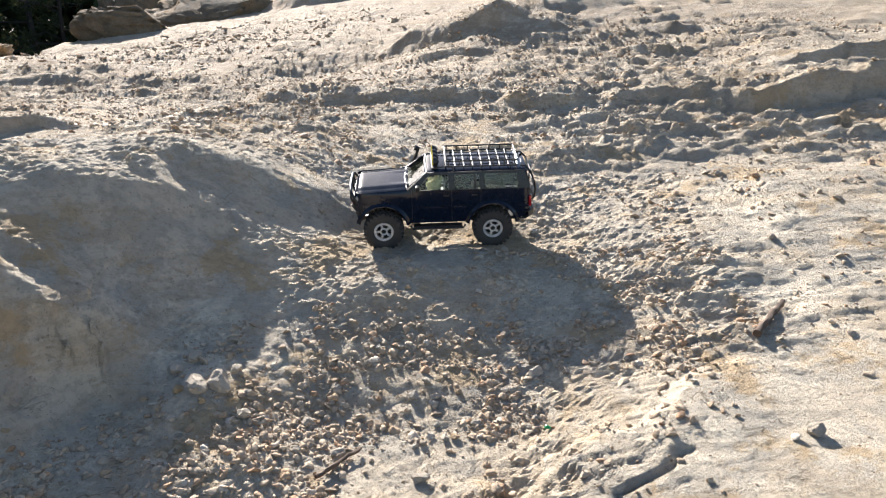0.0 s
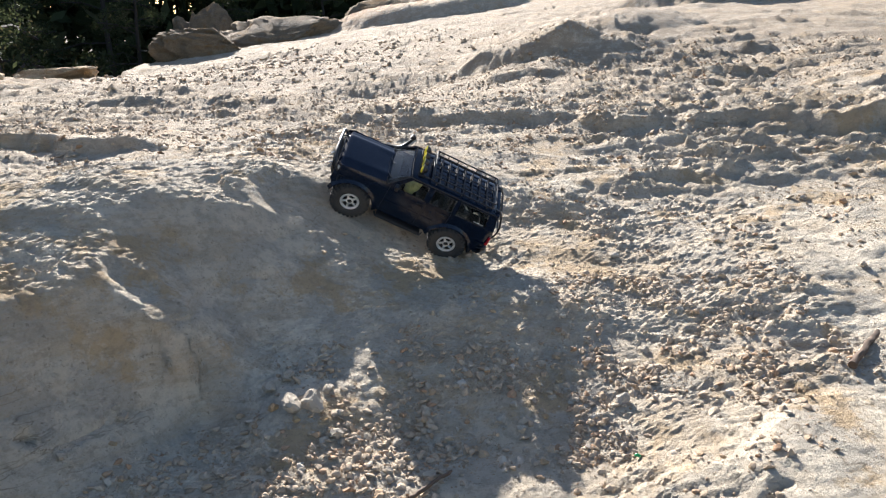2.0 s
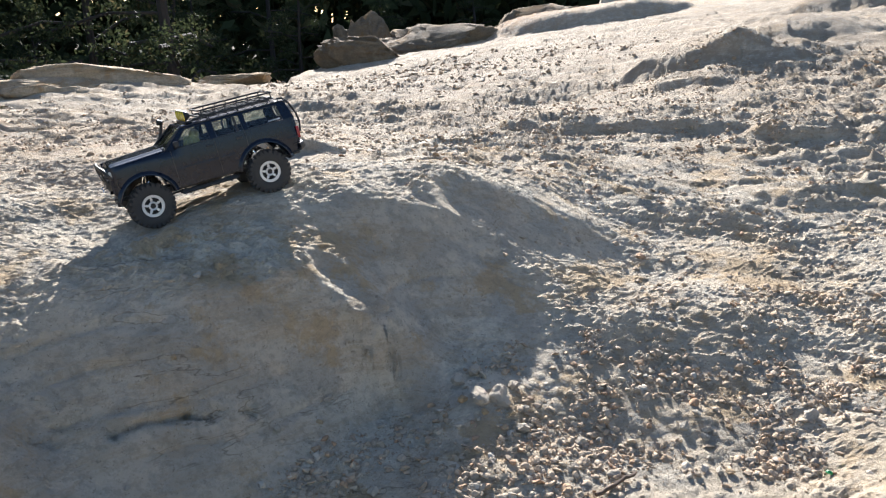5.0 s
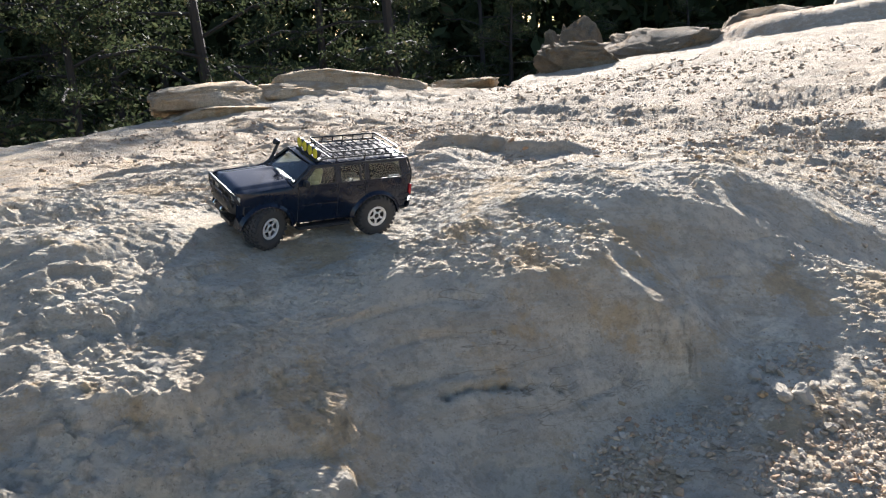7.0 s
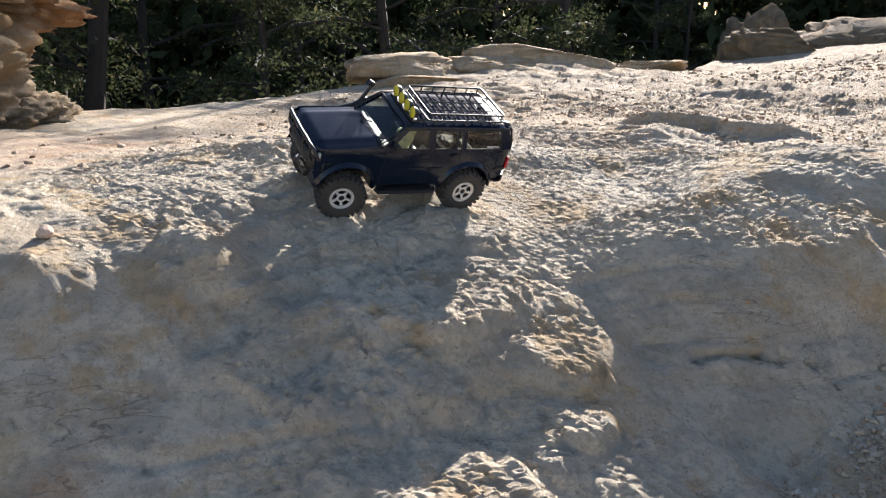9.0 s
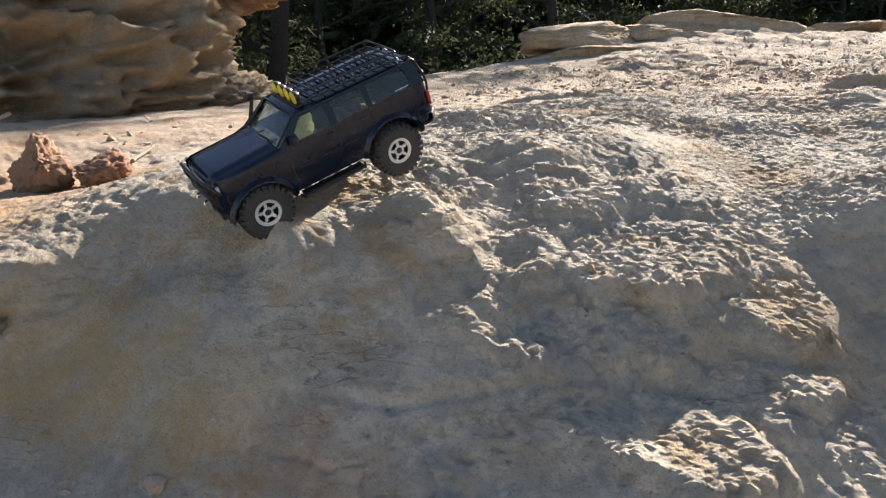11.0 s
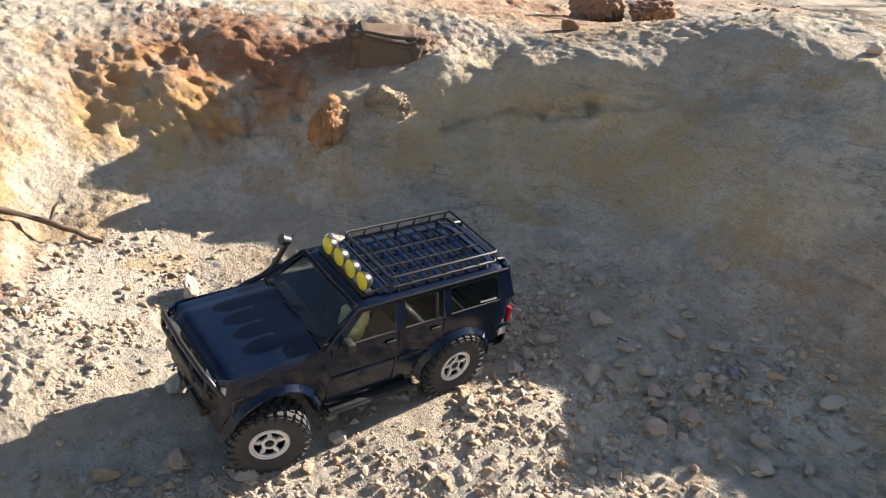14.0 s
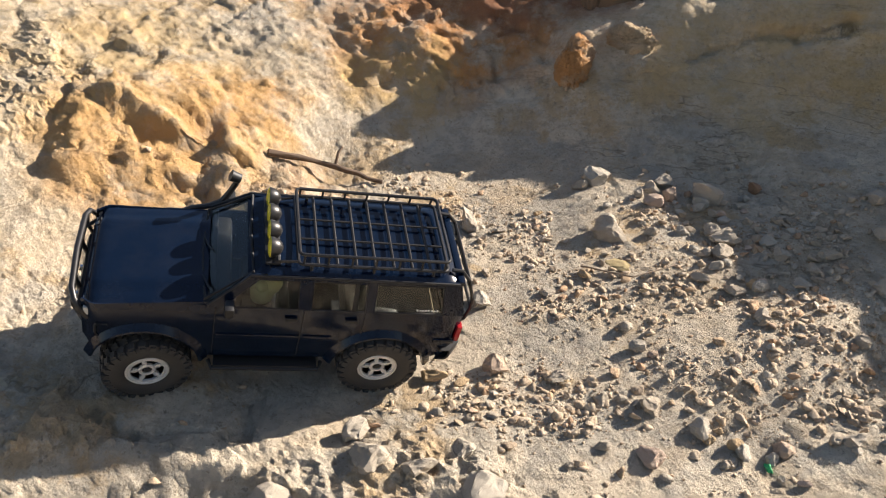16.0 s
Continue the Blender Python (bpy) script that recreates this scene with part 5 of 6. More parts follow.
def lay_stones():
    for k, (x, y, r, tilt) in enumerate(((-1.928, -.837, .036, 0), (-1.825, -.658, .037, 0), (-1.684, -.674, .029, 0), (-1.457, -.702, .021, 0), (-1.818, -1.092, .036, 70),
                                         (-1.722, -.863, .034, 0), (-1.543, -1.099, .023, 0), (-1.29, -1.275, .024, 0), (-1.247, -1.145, .020, 0), (-1.596, -.542, .021, 0),
                                         (-.453, 1.377, .034, 25), (-.415, 1.385, .028, 0), (-.513, 1.441, .021, 0), (-.482, 1.481, .020, 0), (-.248, 1.356, .017, 0), (-.041, 1.194, .019, 40),
                                         (-.181, 1.27, .017, 0), (.181, 1.495, .018, 0), (.594, 1.172, .022, 0), (.354, 1.826, .017, 60), (-1.626, -.439, .026, 0), (-1.381, -.162, .026, 0),
                                         (-1.415, -.275, .018, 0), (-1.51, -.40, .018, 0), (-.36, 1.33, .02, 0), (-.40, 1.45, .018, 30))):
        lay_stone(x, y, r, k, 47 * k, tilt=tilt)
    for k, (x, y, r) in enumerate(((-1.322, -.181, .045), (-1.197, -.008, .05), (-1.24, .02, .035))):
        lay_stone(x, y, r * .85, k, 35 + 61 * k, M_STONE, label="flat pale sandstone slab broken from the ledge", name="stone_slab", group="broken slabs", sink=0.55)
    for k, (x, y, r) in enumerate(((-1.235, -1.255, .032), (-1.215, -1.205, .024), (-1.185, -1.13, .034), (-1.17, -1.38, .045), (-1.14, -1.24, .030))):
        lay_stone(x, y, r, k + 2, 35 + 61 * k, label="pale broken rock at the edge of the shaded slab", sink=0.5)
    lay_stone(-1.843, -.562, .018, 1, 20, M_IRON, "small iron-brown stone on the hollow's floor")
    lay_stone(-2.50, -.205, .030, 1, 60, M_IRON, "small dark brown stone on the shelf")
    pebble = tagged(new("pebble", rock_mesh("pebble", 72, (.020, .016, .013), 5, .08, M_PINK, 2, .3)), "rounded pinkish pebble on the shelf", "pebble")
    pebble.location = (-1.96, .234, on_ground(-1.96, .234) + .010)
    lay_stone(-1.60, -.93, .016, 3, 10, M_OCHRE, "yellow ochre stone lying in the gravel")
    lay_stone(-1.40, -1.18, .022, 3, 70, M_OCHRE, "yellow ochre stone lying in the gravel")
    lay_stone(-1.462, -.283, .017, 0, 40, M_BLUE, "small blue-grey stone on the hollow's floor")
    lay_stone(-1.22, -.06, .038, 1, 80, label="pale broken rock at the foot of the bank", sink=0.45)
    leaf = rock_mesh("dead_leaf", 73, (.020, .010, .0022), 3, .25, M_LEAFDRY, 2, .6)
    leaf = tagged(new("dead_leaf", leaf), "dry straw-yellow leaf lying on the gravel", "leaf")
    leaf.matrix_basis = pose(-1.611, -.871, on_ground(-1.611, -.871) + .011, 25, 10, 70)
    rng = np.random.default_rng(8)
    placed = 0
    while placed < 130:
        x, y = rng.uniform(-2.0, .9), rng.uniform(-1.5, 2.6)
        if rng.uniform() > gravelly(np.array([x]), np.array([y]))[0] ** 1.5:
            continue
        lay_stone(x, y, float(0.008 + 0.009 * rng.uniform() ** 2), int(rng.integers(6)), float(rng.uniform(0, 360)), (None, None, None, M_OCHRE)[placed % 4], "small weathered stone lying in the gravel")
        placed += 1
    for cx, cy, wide, deep, count in ((-1.45, -.34, .17, .17, 34), (-1.70, -.66, .24, .17, 40), (-1.42, -.95, .25, .18, 12), (-1.25, -.72, .08, .22, 16)):
        for _ in range(count):
            x, y = cx + wide * rng.normal(0, .5), cy + deep * rng.normal(0, .5)
            lay_stone(x, y, float(0.009 + 0.016 * rng.uniform() ** 2.2), int(rng.integers(6)), float(rng.uniform(0, 360)), (None, None, None, None, M_PINK)[int(rng.integers(5))], "weathered sandstone lump on the hollow's sandy floor")
    for x, y, size, seed, label in ((-2.90, .03, (.080, .072, .082), 61, "rough iron-brown boulder with a blunt peak"), (-2.81, .16, (.085, .075, .062), 62, "rounded iron-brown boulder beside a taller one")):
        me = rock_mesh("boulder", seed, size, 5, 0.2, M_IRON, 7, 0.9, 0.1)
        ob = tagged(new("boulder", me), label, "boulder", "brown boulders")
        ob.location = (x, y, on_ground(x, y) + size[2] * 0.6)
    for x, y, z, size, seed, mat, turn, label in ((-2.43, -.680, .480, (.085, .088, .060), 63, M_SHADED_IRON, -6, "iron-stained block under the lip of the shelf, its shade painted into the colour"),
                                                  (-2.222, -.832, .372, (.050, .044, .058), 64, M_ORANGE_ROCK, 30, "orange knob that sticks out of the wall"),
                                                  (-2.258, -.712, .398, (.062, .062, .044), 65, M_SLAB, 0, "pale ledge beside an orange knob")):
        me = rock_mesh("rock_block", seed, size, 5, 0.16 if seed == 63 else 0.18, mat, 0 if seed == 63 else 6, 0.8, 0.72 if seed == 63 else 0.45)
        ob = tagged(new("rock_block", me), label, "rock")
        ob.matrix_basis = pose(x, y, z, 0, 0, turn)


def lay_slabs():
    """Flat broken beds at the brow of the outcrop."""
    for x, y, size, turn, seed in ((-4.15, 5.40, (.56, .34, .14), 38, 81), (-4.65, 4.45, (.50, .32, .13), 44, 82), (-4.30, 4.85, (.52, .22, .07), 42, 83), (-3.65, 6.35, (.36, .25, .07), 20, 85), (-4.45, 4.15, (.45, .2, .05), 45, 86)):
        me = rock_mesh("rock_slab", seed, size, 5, 0.08, M_SLAB, 5, 0.9, 0.6)
        ob = tagged(new("rock_slab", me), "angular ledge block of pale sandstone at the brow", "rock slab", "beds at the brow")
        ob.matrix_basis = pose(x, y, on_ground(x, y) + size[2] * .2, 0, -3, turn)


def build_gravel():
    """The loose pebbles, far too many to count."""
    rng = np.random.default_rng(21)
    protos = []
    for k in range(18):
        bm = bmesh.new()
        if k < 6:
            tips = [bm.verts.new(p) for p in ((1, .2, 0), (0, 1, .2), (-1, -.1, .1), (.2, -1, 0), (.2, .1, .9), (0, 0, -.8))]
            for a in range(4):
                bm.faces.new((tips[a], tips[(a + 1) % 4], tips[4]))
                bm.faces.new((tips[(a + 1) % 4], tips[a], tips[5]))
        else:
            bmesh.ops.create_icosphere(bm, subdivisions=1 if k < 12 else 2, radius=1)
        co = np.array([v.co[:] for v in bm.verts])
        bmesh.ops.triangulate(bm, faces=bm.faces[:])
        for _ in range(0 if k < 6 else 10):
            d = rng.normal(0, 1, 3); d /= np.linalg.norm(d)
            co = co - np.maximum(co @ d - rng.uniform(.30, .68), 0)[:, None] * d
        co = co * (1 + 0.25 * fbm(co[:, 0] + 9 * k, co[:, 1], co[:, 2], 1.1, 2, 300 + k))[:, None] * np.array((1.15, rng.uniform(.8, 1.15), rng.uniform(.65, 1.0)))
        bm.verts.index_update()
        bm.faces.ensure_lookup_table()
        protos.append((co, np.array([[v.index for v in f.verts] for f in bm.faces])))
        bm.free()
    verts, faces, base = [], [], 0
    zones = ((-1.45, -.72, .62, .85, 27000, .0013, .0115), (-.08, 1.45, .75, .60, 30000, .0013, .0130), (-.2, 3.2, 2.2, 1.1, 16000, .0030, .018), (.8, 2.3, 1.3, 1.0, 8000, .0024, .013), (0, 4.4, 2.8, 1.2, 16000, .0055, .02), (-3.2, 3.4, 1.6, 1.8, 9000, .006, .024), (-2.4, 6.8, 2.6, 2.0, 9000, .009, .034),
             (-2.7, 3.1, 2.4, 1.2, 7000, .004, .022), (-3.45, .6, 1.05, 1.9, 5000, .004, .020), (-1.0, 1.0, 1.9, 2.2, 1500, .003, .007), (-2.3, .4, .8, 1.6, 400, .003, .008), (-1.8, -1.4, .7, .5, 900, .003, .009))
    for zx, zy, rx, ry, count, r0, r1 in zones:
        x = zx + rng.uniform(-rx, rx, count * 2)
        y = zy + rng.uniform(-ry, ry, count * 2)
        w = np.maximum(gravelly(x, y), (0.55 if zy > 3.3 else 0.18) * ring(x, y, zx, zy, rx, ry, .5)) if count != 1500 else np.full(len(x), .5)
        clump = vnoise(x * 9, y * 9, x * 0, 77) + .5 * vnoise(x * 23, y * 23, x * 0, 78)
        w = w * np.clip(0.55 + 1.2 * clump, 0.10, 1)
        # nothing lies loose on the steep faces
        z = heights(x, y)
        tilt = np.hypot(land(x + .02, y) - land(x - .02, y), land(x, y + .02) - land(x, y - .02)) / .04
        w = w * np.clip((0.62 - tilt) / 0.2, 0, 1)
        keep = rng.uniform(0, 1, len(x)) < w
        x, y, z, clump = x[keep][:count], y[keep][:count], z[keep][:count], clump[keep][:count]
        for px, py, pz, thick in zip(x, y, z, clump):
            r = r0 + (r1 - r0) * rng.uniform() ** (11.0 - 6.0 * min(max(thick * 2, 0), 1))
            kind = 0 if r < 0.0036 or (py > 3.3 and r < .009) else 6 if r < 0.008 or py > 3 else 12
            co, fa = protos[kind + int(rng.integers(6))]
            a, b, c = rng.uniform(0, math.tau), rng.normal(0, .35), rng.normal(0, .35)
            m = np.array(Euler((b, c, a)).to_matrix())
            verts.append((co @ m.T) * r + (px, py, pz + r * 0.16))
            faces.append(fa + base)
            base += len(co)
    v, f = np.concatenate(verts), np.concatenate(faces)
    me = bpy.data.meshes.new("gravel")
    me.vertices.add(len(v)); me.vertices.foreach_set("co", v.ravel())
    me.loops.add(f.size); me.loops.foreach_set("vertex_index", f.ravel().astype(np.int32))
    me.polygons.add(len(f)); me.polygons.foreach_set("loop_start", np.arange(0, f.size, 3, dtype=np.int32))
    me.update(calc_edges=True)
    me.materials.append(M_GRAVEL)
    tagged(new("gravel", me), "loose sandy gravel and pebbles over the rock", "gravel", kind="stuff")


def stick(name, pts, r0, r1, mat, label, lift=0.006, forks=()):
    bm = bmesh.new()
    rng = np.random.default_rng(len(pts) * 13 + int(abs(pts[0][0]) * 100))
    dense = []
    for a, b in zip(pts, pts[1:]):
        for k in range(5):
            f = k / 5
            dense.append((a[0] + (b[0] - a[0]) * f, a[1] + (b[1] - a[1]) * f))
    dense.append(pts[-1])
    line = [Vector((x + rng.normal(0, r0 * .25), y + rng.normal(0, r0 * .25), 0)) for x, y in dense]
    top = np.array([on_ground(p.x, p.y) for p in line])
    flat = np.interp(np.arange(len(line)), [0, len(line) - 1], [top[0], top[-1]])
    bend = np.maximum(flat, 0.5 * flat + 0.5 * top)
    for i, p in enumerate(line):
        p.z = bend[i] + lift + r0 * rng.normal(0, .1)
    seg, rings = 9, []
    for i, p in enumerate(line):
        d = (line[min(i + 1, len(line) - 1)] - line[max(i - 1, 0)]).normalized()
        a = d.cross(Vector((0, 0, 1))).normalized()
        b = a.cross(d)
        r = (r0 + (r1 - r0) * i / (len(line) - 1)) * rng.uniform(.85, 1.15)
        rings.append([bm.verts.new(p + (a * math.cos(k * math.tau / seg) + b * math.sin(k * math.tau / seg)) * r * rng.uniform(.9, 1.1)) for k in range(seg)])
    for q, w in zip(rings, rings[1:]):
        for k in range(seg):
            bm.faces.new((q[k], q[(k + 1) % seg], w[(k + 1) % seg], w[k]))
    bm.faces.new(rings[0]); bm.faces.new(rings[-1][::-1])
    for f, dx, dy, dz in forks:
        p = line[int(f * (len(line) - 1))]
        tube(bm, [p, p + Vector((dx * .5, dy * .5, dz * .8)), p + Vector((dx, dy, dz))], r1 * .7, 6)
    ob = part(name, bm, mat)
    return tagged(ob, label, name.replace("_", " "))


def lay_wood():
    stick("driftwood", [(-3.05, -.56), (-3.25, -.30), (-3.42, -.10), (-3.62, .06)], .015, .010, M_DRIFT, "bleached fallen branch with peeling bark", .02, ((.95, .02, .12, .10), (.8, -.1, .05, .05)))
    stick("dead_branch", [(-1.965, -1.46), (-1.99, -1.36), (-1.965, -1.25)], .0062, .0042, M_WOOD, "dark dead branch fallen at the foot of the wall", .007, ((.6, -.025, .015, .03),))
    stick("bark_piece", [(.62, 1.507), (.68, 1.59), (.734, 1.668)], .008, .006, M_WOOD, "chunk of dark dead wood on the slope", .010)
    stick("twig", [(-.208, 1.183), (-.175, 1.235), (-.143, 1.276)], .0042, .003, M_WOOD, "thin dark twig lying on the gravel", .010)
    stick("twig", [(-1.62, -.93), (-1.57, -.86), (-1.60, -.78)], .0018, .001, M_DRIFT, "thin straw-coloured twig lying on the gravel", .008)
    stick("twig", [(-2.95, .30), (-3.10, .42)], .006, .004, M_DRIFT, "short bleached twig on the shelf", .01)
    for x, y in ((.19, 1.329), (-1.223, -.78)):
        me = rock_mesh("plastic_scrap", 71, (.0065, .0045, .0025), 2, .4, M_GREEN, 3, .5)
        ob = tagged(new("plastic_scrap", me), "crumpled scrap of bright green plastic on the gravel", "litter", "green scraps")
        ob.matrix_basis = pose(x, y, on_ground(x, y) + .005, 10, 14, 30)


lay_stones()
lay_slabs()
build_gravel()
lay_wood()

# ---- the wood behind ----
def leaf_material(name, stops):
    m, n, l, b = material(name, 0.75)
    b.inputs["Specular IOR Level"].default_value = 0.08
    g = n.new("ShaderNodeNewGeometry")
    tint = ramp(n, l, g.outputs["Random Per Island"], stops)
    nz = noise_tex(n, l, coords(n, l), 9.0, 4, 0.6)
    col = mix(n, l, calc(n, l, "MULTIPLY", nz.outputs["Fac"], 0.4), tint, (0.02, 0.03, 0.012))
    l.new(col, b.inputs["Base Color"])
    t = n.new("ShaderNodeBsdfTranslucent")
    l.new(col, t.inputs["Color"])
    add = n.new("ShaderNodeMixShader")
    add.inputs[0].default_value = 0.32
    l.new(b.outputs[0], add.inputs[1])
    l.new(t.outputs[0], add.inputs[2])
    l.new(add.outputs[0], n["Material Output"].inputs["Surface"])
    return m


M_LEAF = leaf_material("pine_foliage", ((0.0, (0.04, 0.05, 0.026)), (0.5, (0.062, 0.078, 0.036)), (0.85, (0.09, 0.105, 0.048)), (1.0, (0.15, 0.12, 0.06))))
M_AUTUMN = leaf_material("autumn_leaves", ((0.0, (0.20, 0.05, 0.018)), (0.5, (0.28, 0.10, 0.02)), (1.0, (0.22, 0.15, 0.03))))
M_BARK = plain("dark_bark", (0.026, 0.020, 0.016), 0.9, 0.0, 0.6, 14.0)


def leaves(rng, clumps, count, spread, size):
    """Small leaf blades round clump centres, as vertices and faces."""
    n = len(clumps) * count
    c = np.repeat(np.array(clumps), count, 0) + rng.normal(0, 1, (n, 3)) * spread * np.array((1, 1, 0.62))
    d = rng.normal(0, 1, (n, 3)); d /= np.linalg.norm(d, axis=1)[:, None]
    e = np.cross(d, rng.normal(0, 1, (n, 3))); e /= np.linalg.norm(e, axis=1)[:, None]
    s = size * rng.uniform(0.5, 1.4, n)[:, None]
    v = np.stack([c - d * s, c + e * s * 0.38, c + d * s, c - e * s * 0.38], 1).reshape(-1, 3)
    return v, np.arange(4 * n).reshape(n, 4)


def leaf_object(name, v, f, mat, parent=None):
    me = bpy.data.meshes.new(name)
    me.from_pydata(v.tolist(), [], f.tolist())
    me.materials.append(mat)
    ob = new(name, me)
    ob.parent = parent
    return ob


def build_tree(seed, tall, low, mat, clumps_per=7, label=""):
    rng = np.random.default_rng(seed)
    tree = tagged(new("tree"), label or "dark green pine tree with a rough straight trunk", "tree")
    lean = rng.normal(0, 0.03, 2)
    line = [(lean[0] * z + 0.05 * math.sin(z * 1.3 + seed), lean[1] * z + 0.05 * math.cos(z * 1.1), z) for z in np.linspace(-0.3, tall, 9)]
    bm = bmesh.new()
    for i in range(8):
        a, b = Vector(line[i]), Vector(line[i + 1])
        r0, r1 = 0.13 * (1 - i / 9.5) * tall / 8, 0.13 * (1 - (i + 1) / 9.5) * tall / 8
        bmesh.ops.create_cone(bm, cap_ends=False, segments=8, radius1=r0, radius2=r1, depth=(b - a).length * 1.02,
                              matrix=Matrix.Translation((a + b) / 2) @ (b - a).to_track_quat("Z", "Y").to_matrix().to_4x4())
    clumps = []
    for k in range(22):
        z = low + (tall - low) * (k + rng.uniform(0, 0.8)) / 22
        i = min(int((z + 0.3) / (tall + 0.3) * 8), 7)
        base = Vector(line[i]); base.z = z
        ang = rng.uniform(0, math.tau)
        ln = (0.5 + 2.1 * (1 - (z - low) / (tall - low)) ** 0.8) * rng.uniform(0.6, 1.15)
        tip = base + Vector((math.cos(ang) * ln, math.sin(ang) * ln, rng.uniform(-0.15, 0.35) * ln))
        mid = (base + tip) / 2 + Vector((0, 0, 0.08 * ln))
        tube(bm, [base, mid, tip], 0.018 + 0.006 * ln, 5)
        for q in range(clumps_per):
            f = 0.3 + 0.7 * (q + rng.uniform(0, 1)) / clumps_per
            p = base.lerp(mid, f * 2) if f < 0.5 else mid.lerp(tip, f * 2 - 1)
            clumps.append((p.x + rng.normal(0, 0.12), p.y + rng.normal(0, 0.12), p.z + rng.normal(0, 0.10)))
    part("trunk", bm, M_BARK, tree, "dark bark trunk with bare limbs")
    v, f = leaves(rng, clumps, 52, 0.16, 0.047)
    leaf_object("crown", v, f, mat, tree)
    return tree


def build_shrub(seed, wide, tall, mat, label):
    rng = np.random.default_rng(seed)
    ob = tagged(new("shrub"), label, "shrub")
    bm = bmesh.new()
    clumps = []
    for k in range(9):
        a = rng.uniform(0, math.tau)
        tip = Vector((math.cos(a) * wide * rng.uniform(.2, .5), math.sin(a) * wide * rng.uniform(.2, .5), tall * rng.uniform(.6, 1)))
        tube(bm, [(0, 0, -0.2), tip * 0.5 + Vector((0, 0, .1)), tip], 0.018, 5)
        for q in range(7):
            p = tip * rng.uniform(.35, 1.05)
            clumps.append((p.x + rng.normal(0, wide * .12), p.y + rng.normal(0, wide * .12), p.z + rng.normal(0, tall * .08)))
    part("stem", bm, M_BARK, ob)
    v, f = leaves(rng, clumps, 44, wide * .13, 0.05)
    leaf_object("foliage", v, f, mat, ob)
    return ob


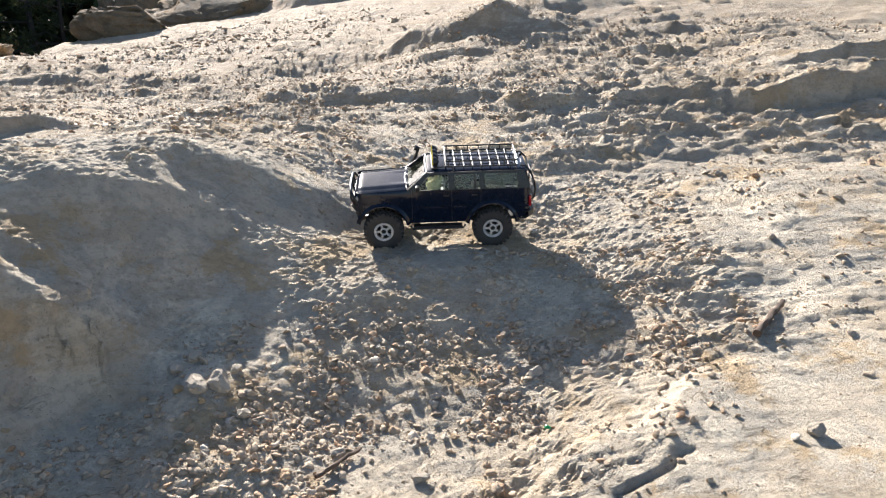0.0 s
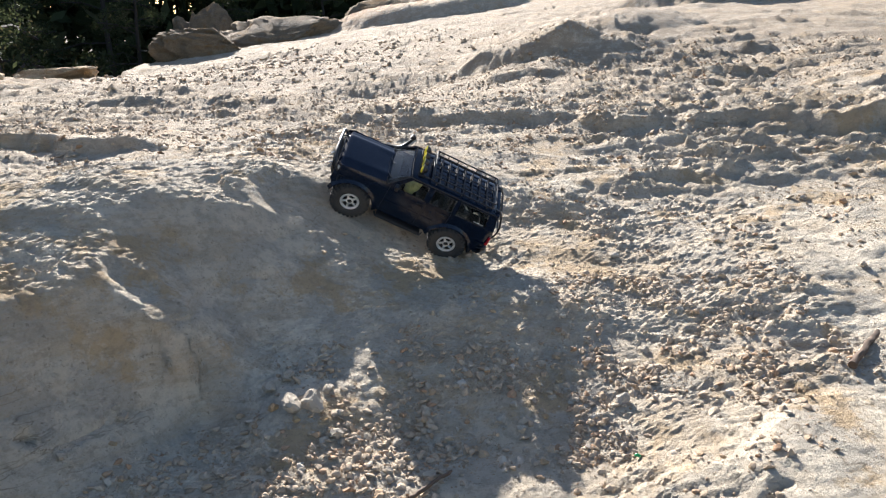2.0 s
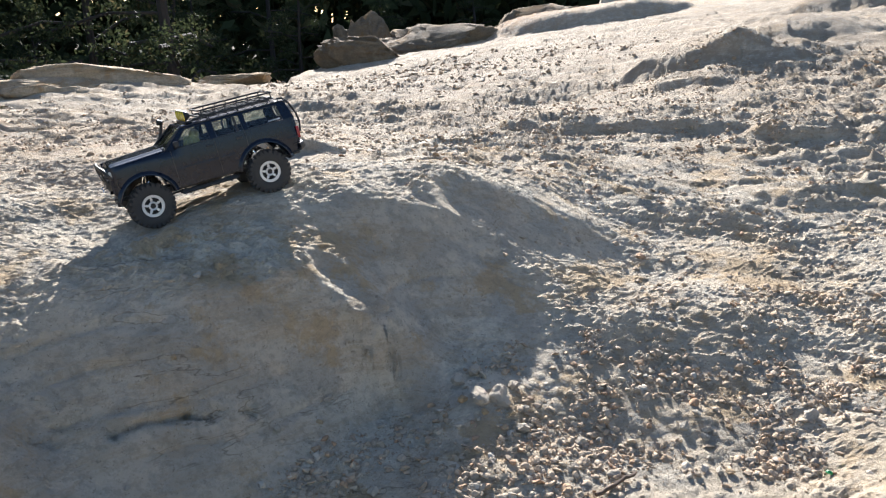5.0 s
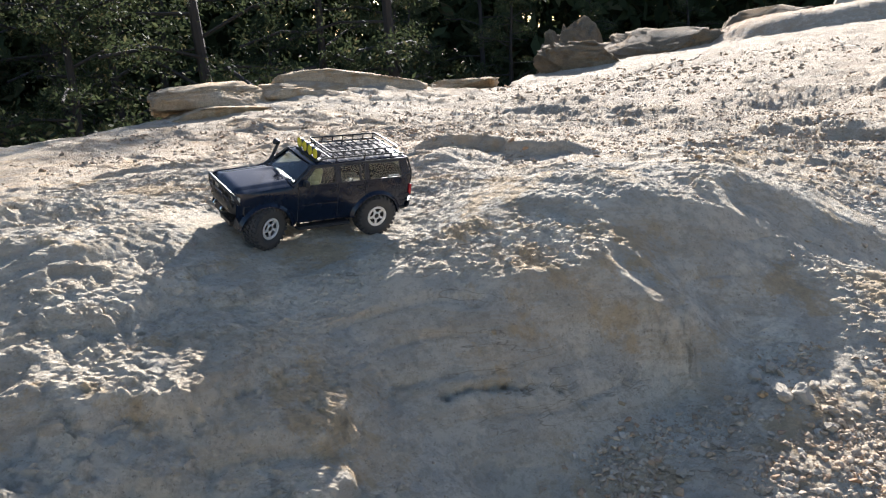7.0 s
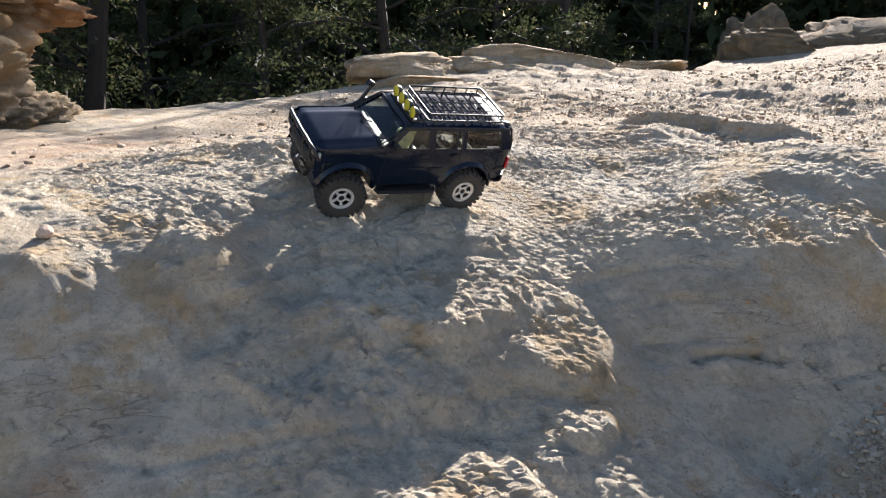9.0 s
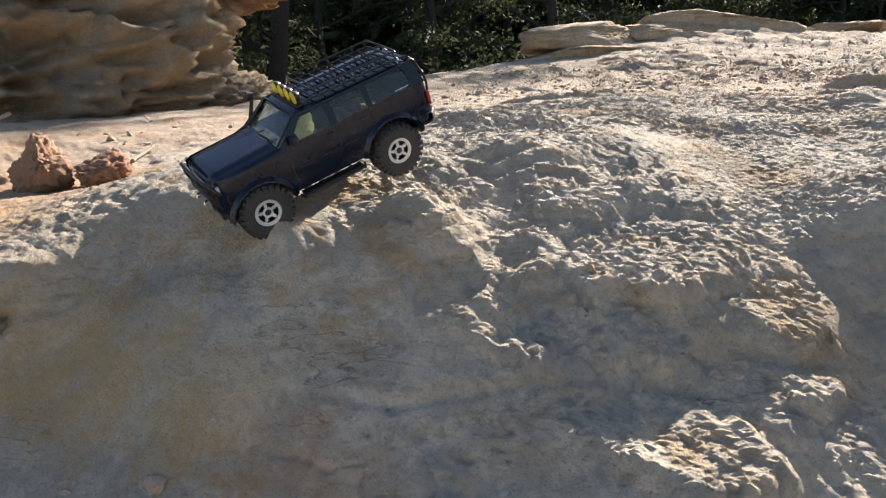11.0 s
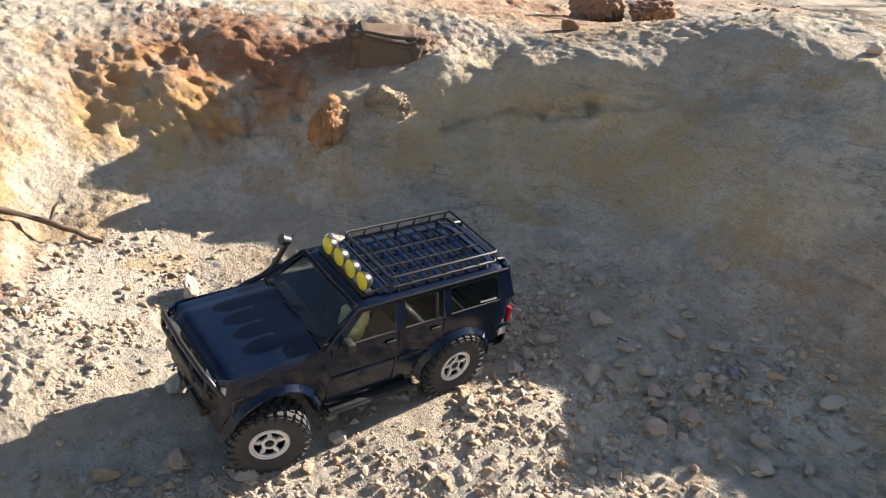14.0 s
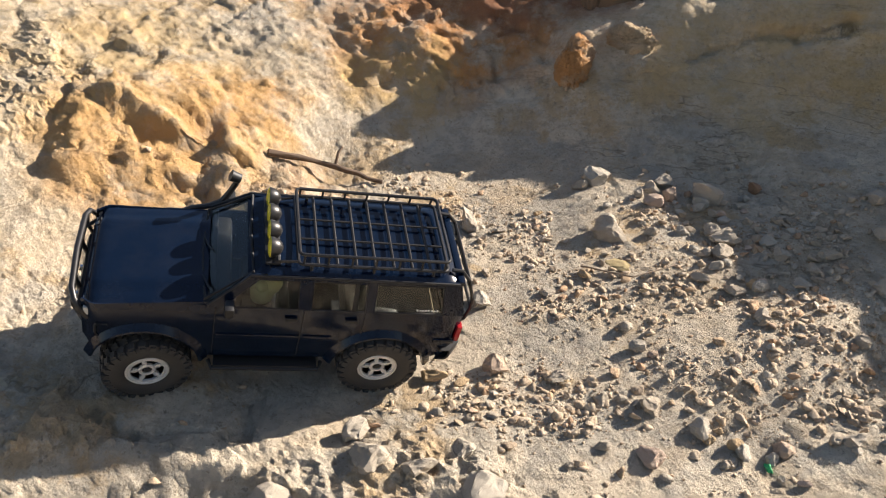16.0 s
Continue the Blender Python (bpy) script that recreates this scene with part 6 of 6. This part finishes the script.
def plant_wood():
    rng = np.random.default_rng(5)
    kinds = [build_tree(s, t, lo, M_LEAF) for s, t, lo in ((1, 8.5, 1.6), (2, 7.0, 0.8), (3, 9.5, 2.2), (4, 6.2, 0.5))]
    spots = [(-8.6, 9.2), (-10.4, 7.4), (-7.6, 11.6), (-12.0, 9.8), (-9.4, 12.8), (-13.2, 6.2), (-11.2, 5.0), (-8.8, 14.6), (-14.6, 8.6), (-12.6, 12.4), (-10.6, 15.6), (-14.4, 4.0),
             (-12.4, 2.6), (-16.0, 6.0), (-15.8, 11.6), (-13.4, 15.4), (-8.2, 17.6), (-11.2, 18.6), (-17.6, 9.0), (-17.0, 3.4), (-14.2, 1.0), (-10.4, 3.4), (-9.6, 20.6), (-15.0, 18.0), (-18.5, 14.0), (-7.0, 21.5), (-5.0, 23.5), (-2.5, 25), (0.5, 26.5)]
    for k, (x, y) in enumerate(spots):
        kind = kinds[k % 4]
        m = pose(x + rng.normal(0, .3), y + rng.normal(0, .3), on_ground(x, y) - 0.1, 0, 0, rng.uniform(0, 360))
        ob = kind if k < 4 else copy_thing(kind, m)
        if k < 4:
            ob.matrix_basis = m
        s = rng.uniform(0.8, 1.1) * (0.62 if y > 14 else 1.0)
        ob.scale = (s, s, s)
        tagged(ob, group="pines of the wood")
    green = build_shrub(11, 1.9, 1.9, M_LEAF, "low dark green bush at the edge of the wood")
    red = build_shrub(12, 0.9, 1.0, M_AUTUMN, "small bush with rust-red autumn leaves")
    shrubs = [(-7.8, 7.2), (-8.6, 5.6), (-9.0, 4.4), (-6.8, 8.8), (-6.4, 10.6), (-9.6, 8.4), (-8.4, 3.0), (-10.2, 6.2), (-7.4, 13.2), (-10.8, 10.6), (-8.0, 15.8), (-11.4, 8.4), (-9.8, 1.8), (-12.4, 7.0), (-12.8, 4.6), (-10.4, 13.6), (-6.6, 18.6), (-13.6, 10.4), (-11.6, 0.6), (-9.2, 10.4), (-14.8, 2.4), (-5.0, 19.5), (-3.0, 21.5)]
    for k, (x, y) in enumerate(shrubs):
        m = pose(x, y, on_ground(x, y) - 0.05, 0, 0, rng.uniform(0, 360))
        ob = green if k == 0 else copy_thing(green, m)
        if k == 0:
            ob.matrix_basis = m
        s = rng.uniform(0.75, 1.35)
        ob.scale = (s, s, s)
        tagged(ob, group="bushes of the wood")
    for k, (x, y) in enumerate([(-7.6, 9.8), (-9.6, 5.2), (-5.6, 15.8), (-5.0, 16.8), (-4.2, 17.6), (-10.0, 7.2), (-7.0, 16.2), (-3.2, 18.6), (-11.4, 4.0)]):
        m = pose(x, y, on_ground(x, y) + 0.2, 0, 0, rng.uniform(0, 360))
        ob = red if k == 0 else copy_thing(red, m)
        if k == 0:
            ob.matrix_basis = m
        s = rng.uniform(.45, .75)
        ob.scale = (s, s, s)
        tagged(ob, group="autumn bushes")
    # the rest of the wood, too far to tell apart
    n = 6000
    a = rng.uniform(-12, 118, n)
    r = rng.uniform(24, 40, n)
    c = np.stack([-np.sin(np.radians(a)) * r - 2, np.cos(np.radians(a)) * r + 4, rng.uniform(-2.5, 7.5, n)], 1)
    v, f = leaves(rng, c.tolist(), 12, 0.9, 0.45)
    tagged(leaf_object("far_wood", v, f, M_LEAF), "dense dark woodland beyond the outcrop", "woodland", kind="stuff")


plant_wood()


def motions():
    walk(car, [(t, pose(x, y, z, a, b, c)) for t, x, y, z, a, b, c in DRIVE])
    # the wheels roll as far as the car has gone; the front pair steers
    steer = [(0, 0), (3, 4), (5.5, 6), (6.5, 14), (7, 23), (7.5, 15), (8, 0), (8.5, -9), (9, -9), (11.5, 0), (12, 3), (12.5, 8), (13, 24), (13.5, -12), (14, -18), (14.5, -17), (15, -10), (15.5, -4), (16, 8)]
    gone, way, times = [0.0], 0.0, [r[0] for r in DRIVE]
    for a, b in zip(DRIVE, DRIVE[1:]):
        way += math.dist(a[1:4], b[1:4])
        gone.append(way)
    def give(x, s):
        """How far the axle lets a wheel rise or drop to stay on the rock, at each row of the drive."""
        out = []
        for t, px, py, pz, a, b, c in DRIVE:
            m = pose(px, py, pz, a, b, c)
            ahead, up = m.to_3x3() @ Vector((1, 0, 0)), m.to_3x3() @ Vector((0, 0, 1))
            hub = m @ Vector((x * MM, s * 79 * MM, 0))
            rim = [hub + (ahead * math.cos(k * math.tau / 24) + up * math.sin(k * math.tau / 24)) * 0.052 for k in range(24)]
            out.append(max(-0.016, min(0.026, -min(p.z - on_ground(p.x, p.y) for p in rim) - 0.002)))
        return out

    for wheel, x, s in WHEELS:
        rows, sag = [], give(x, s)
        for k in range(0, 81):
            t = k * 0.2
            spin = math.degrees(np.interp(t, times, gone) / (TYRE * MM))
            turn = float(np.interp(t, [q[0] for q in steer], [q[1] for q in steer])) if x > 0 else 0.0
            rows.append((t, pose(x * MM, s * 79 * MM, float(np.interp(t, times, sag)), 0, spin, turn)))
        walk(wheel, rows)


motions()
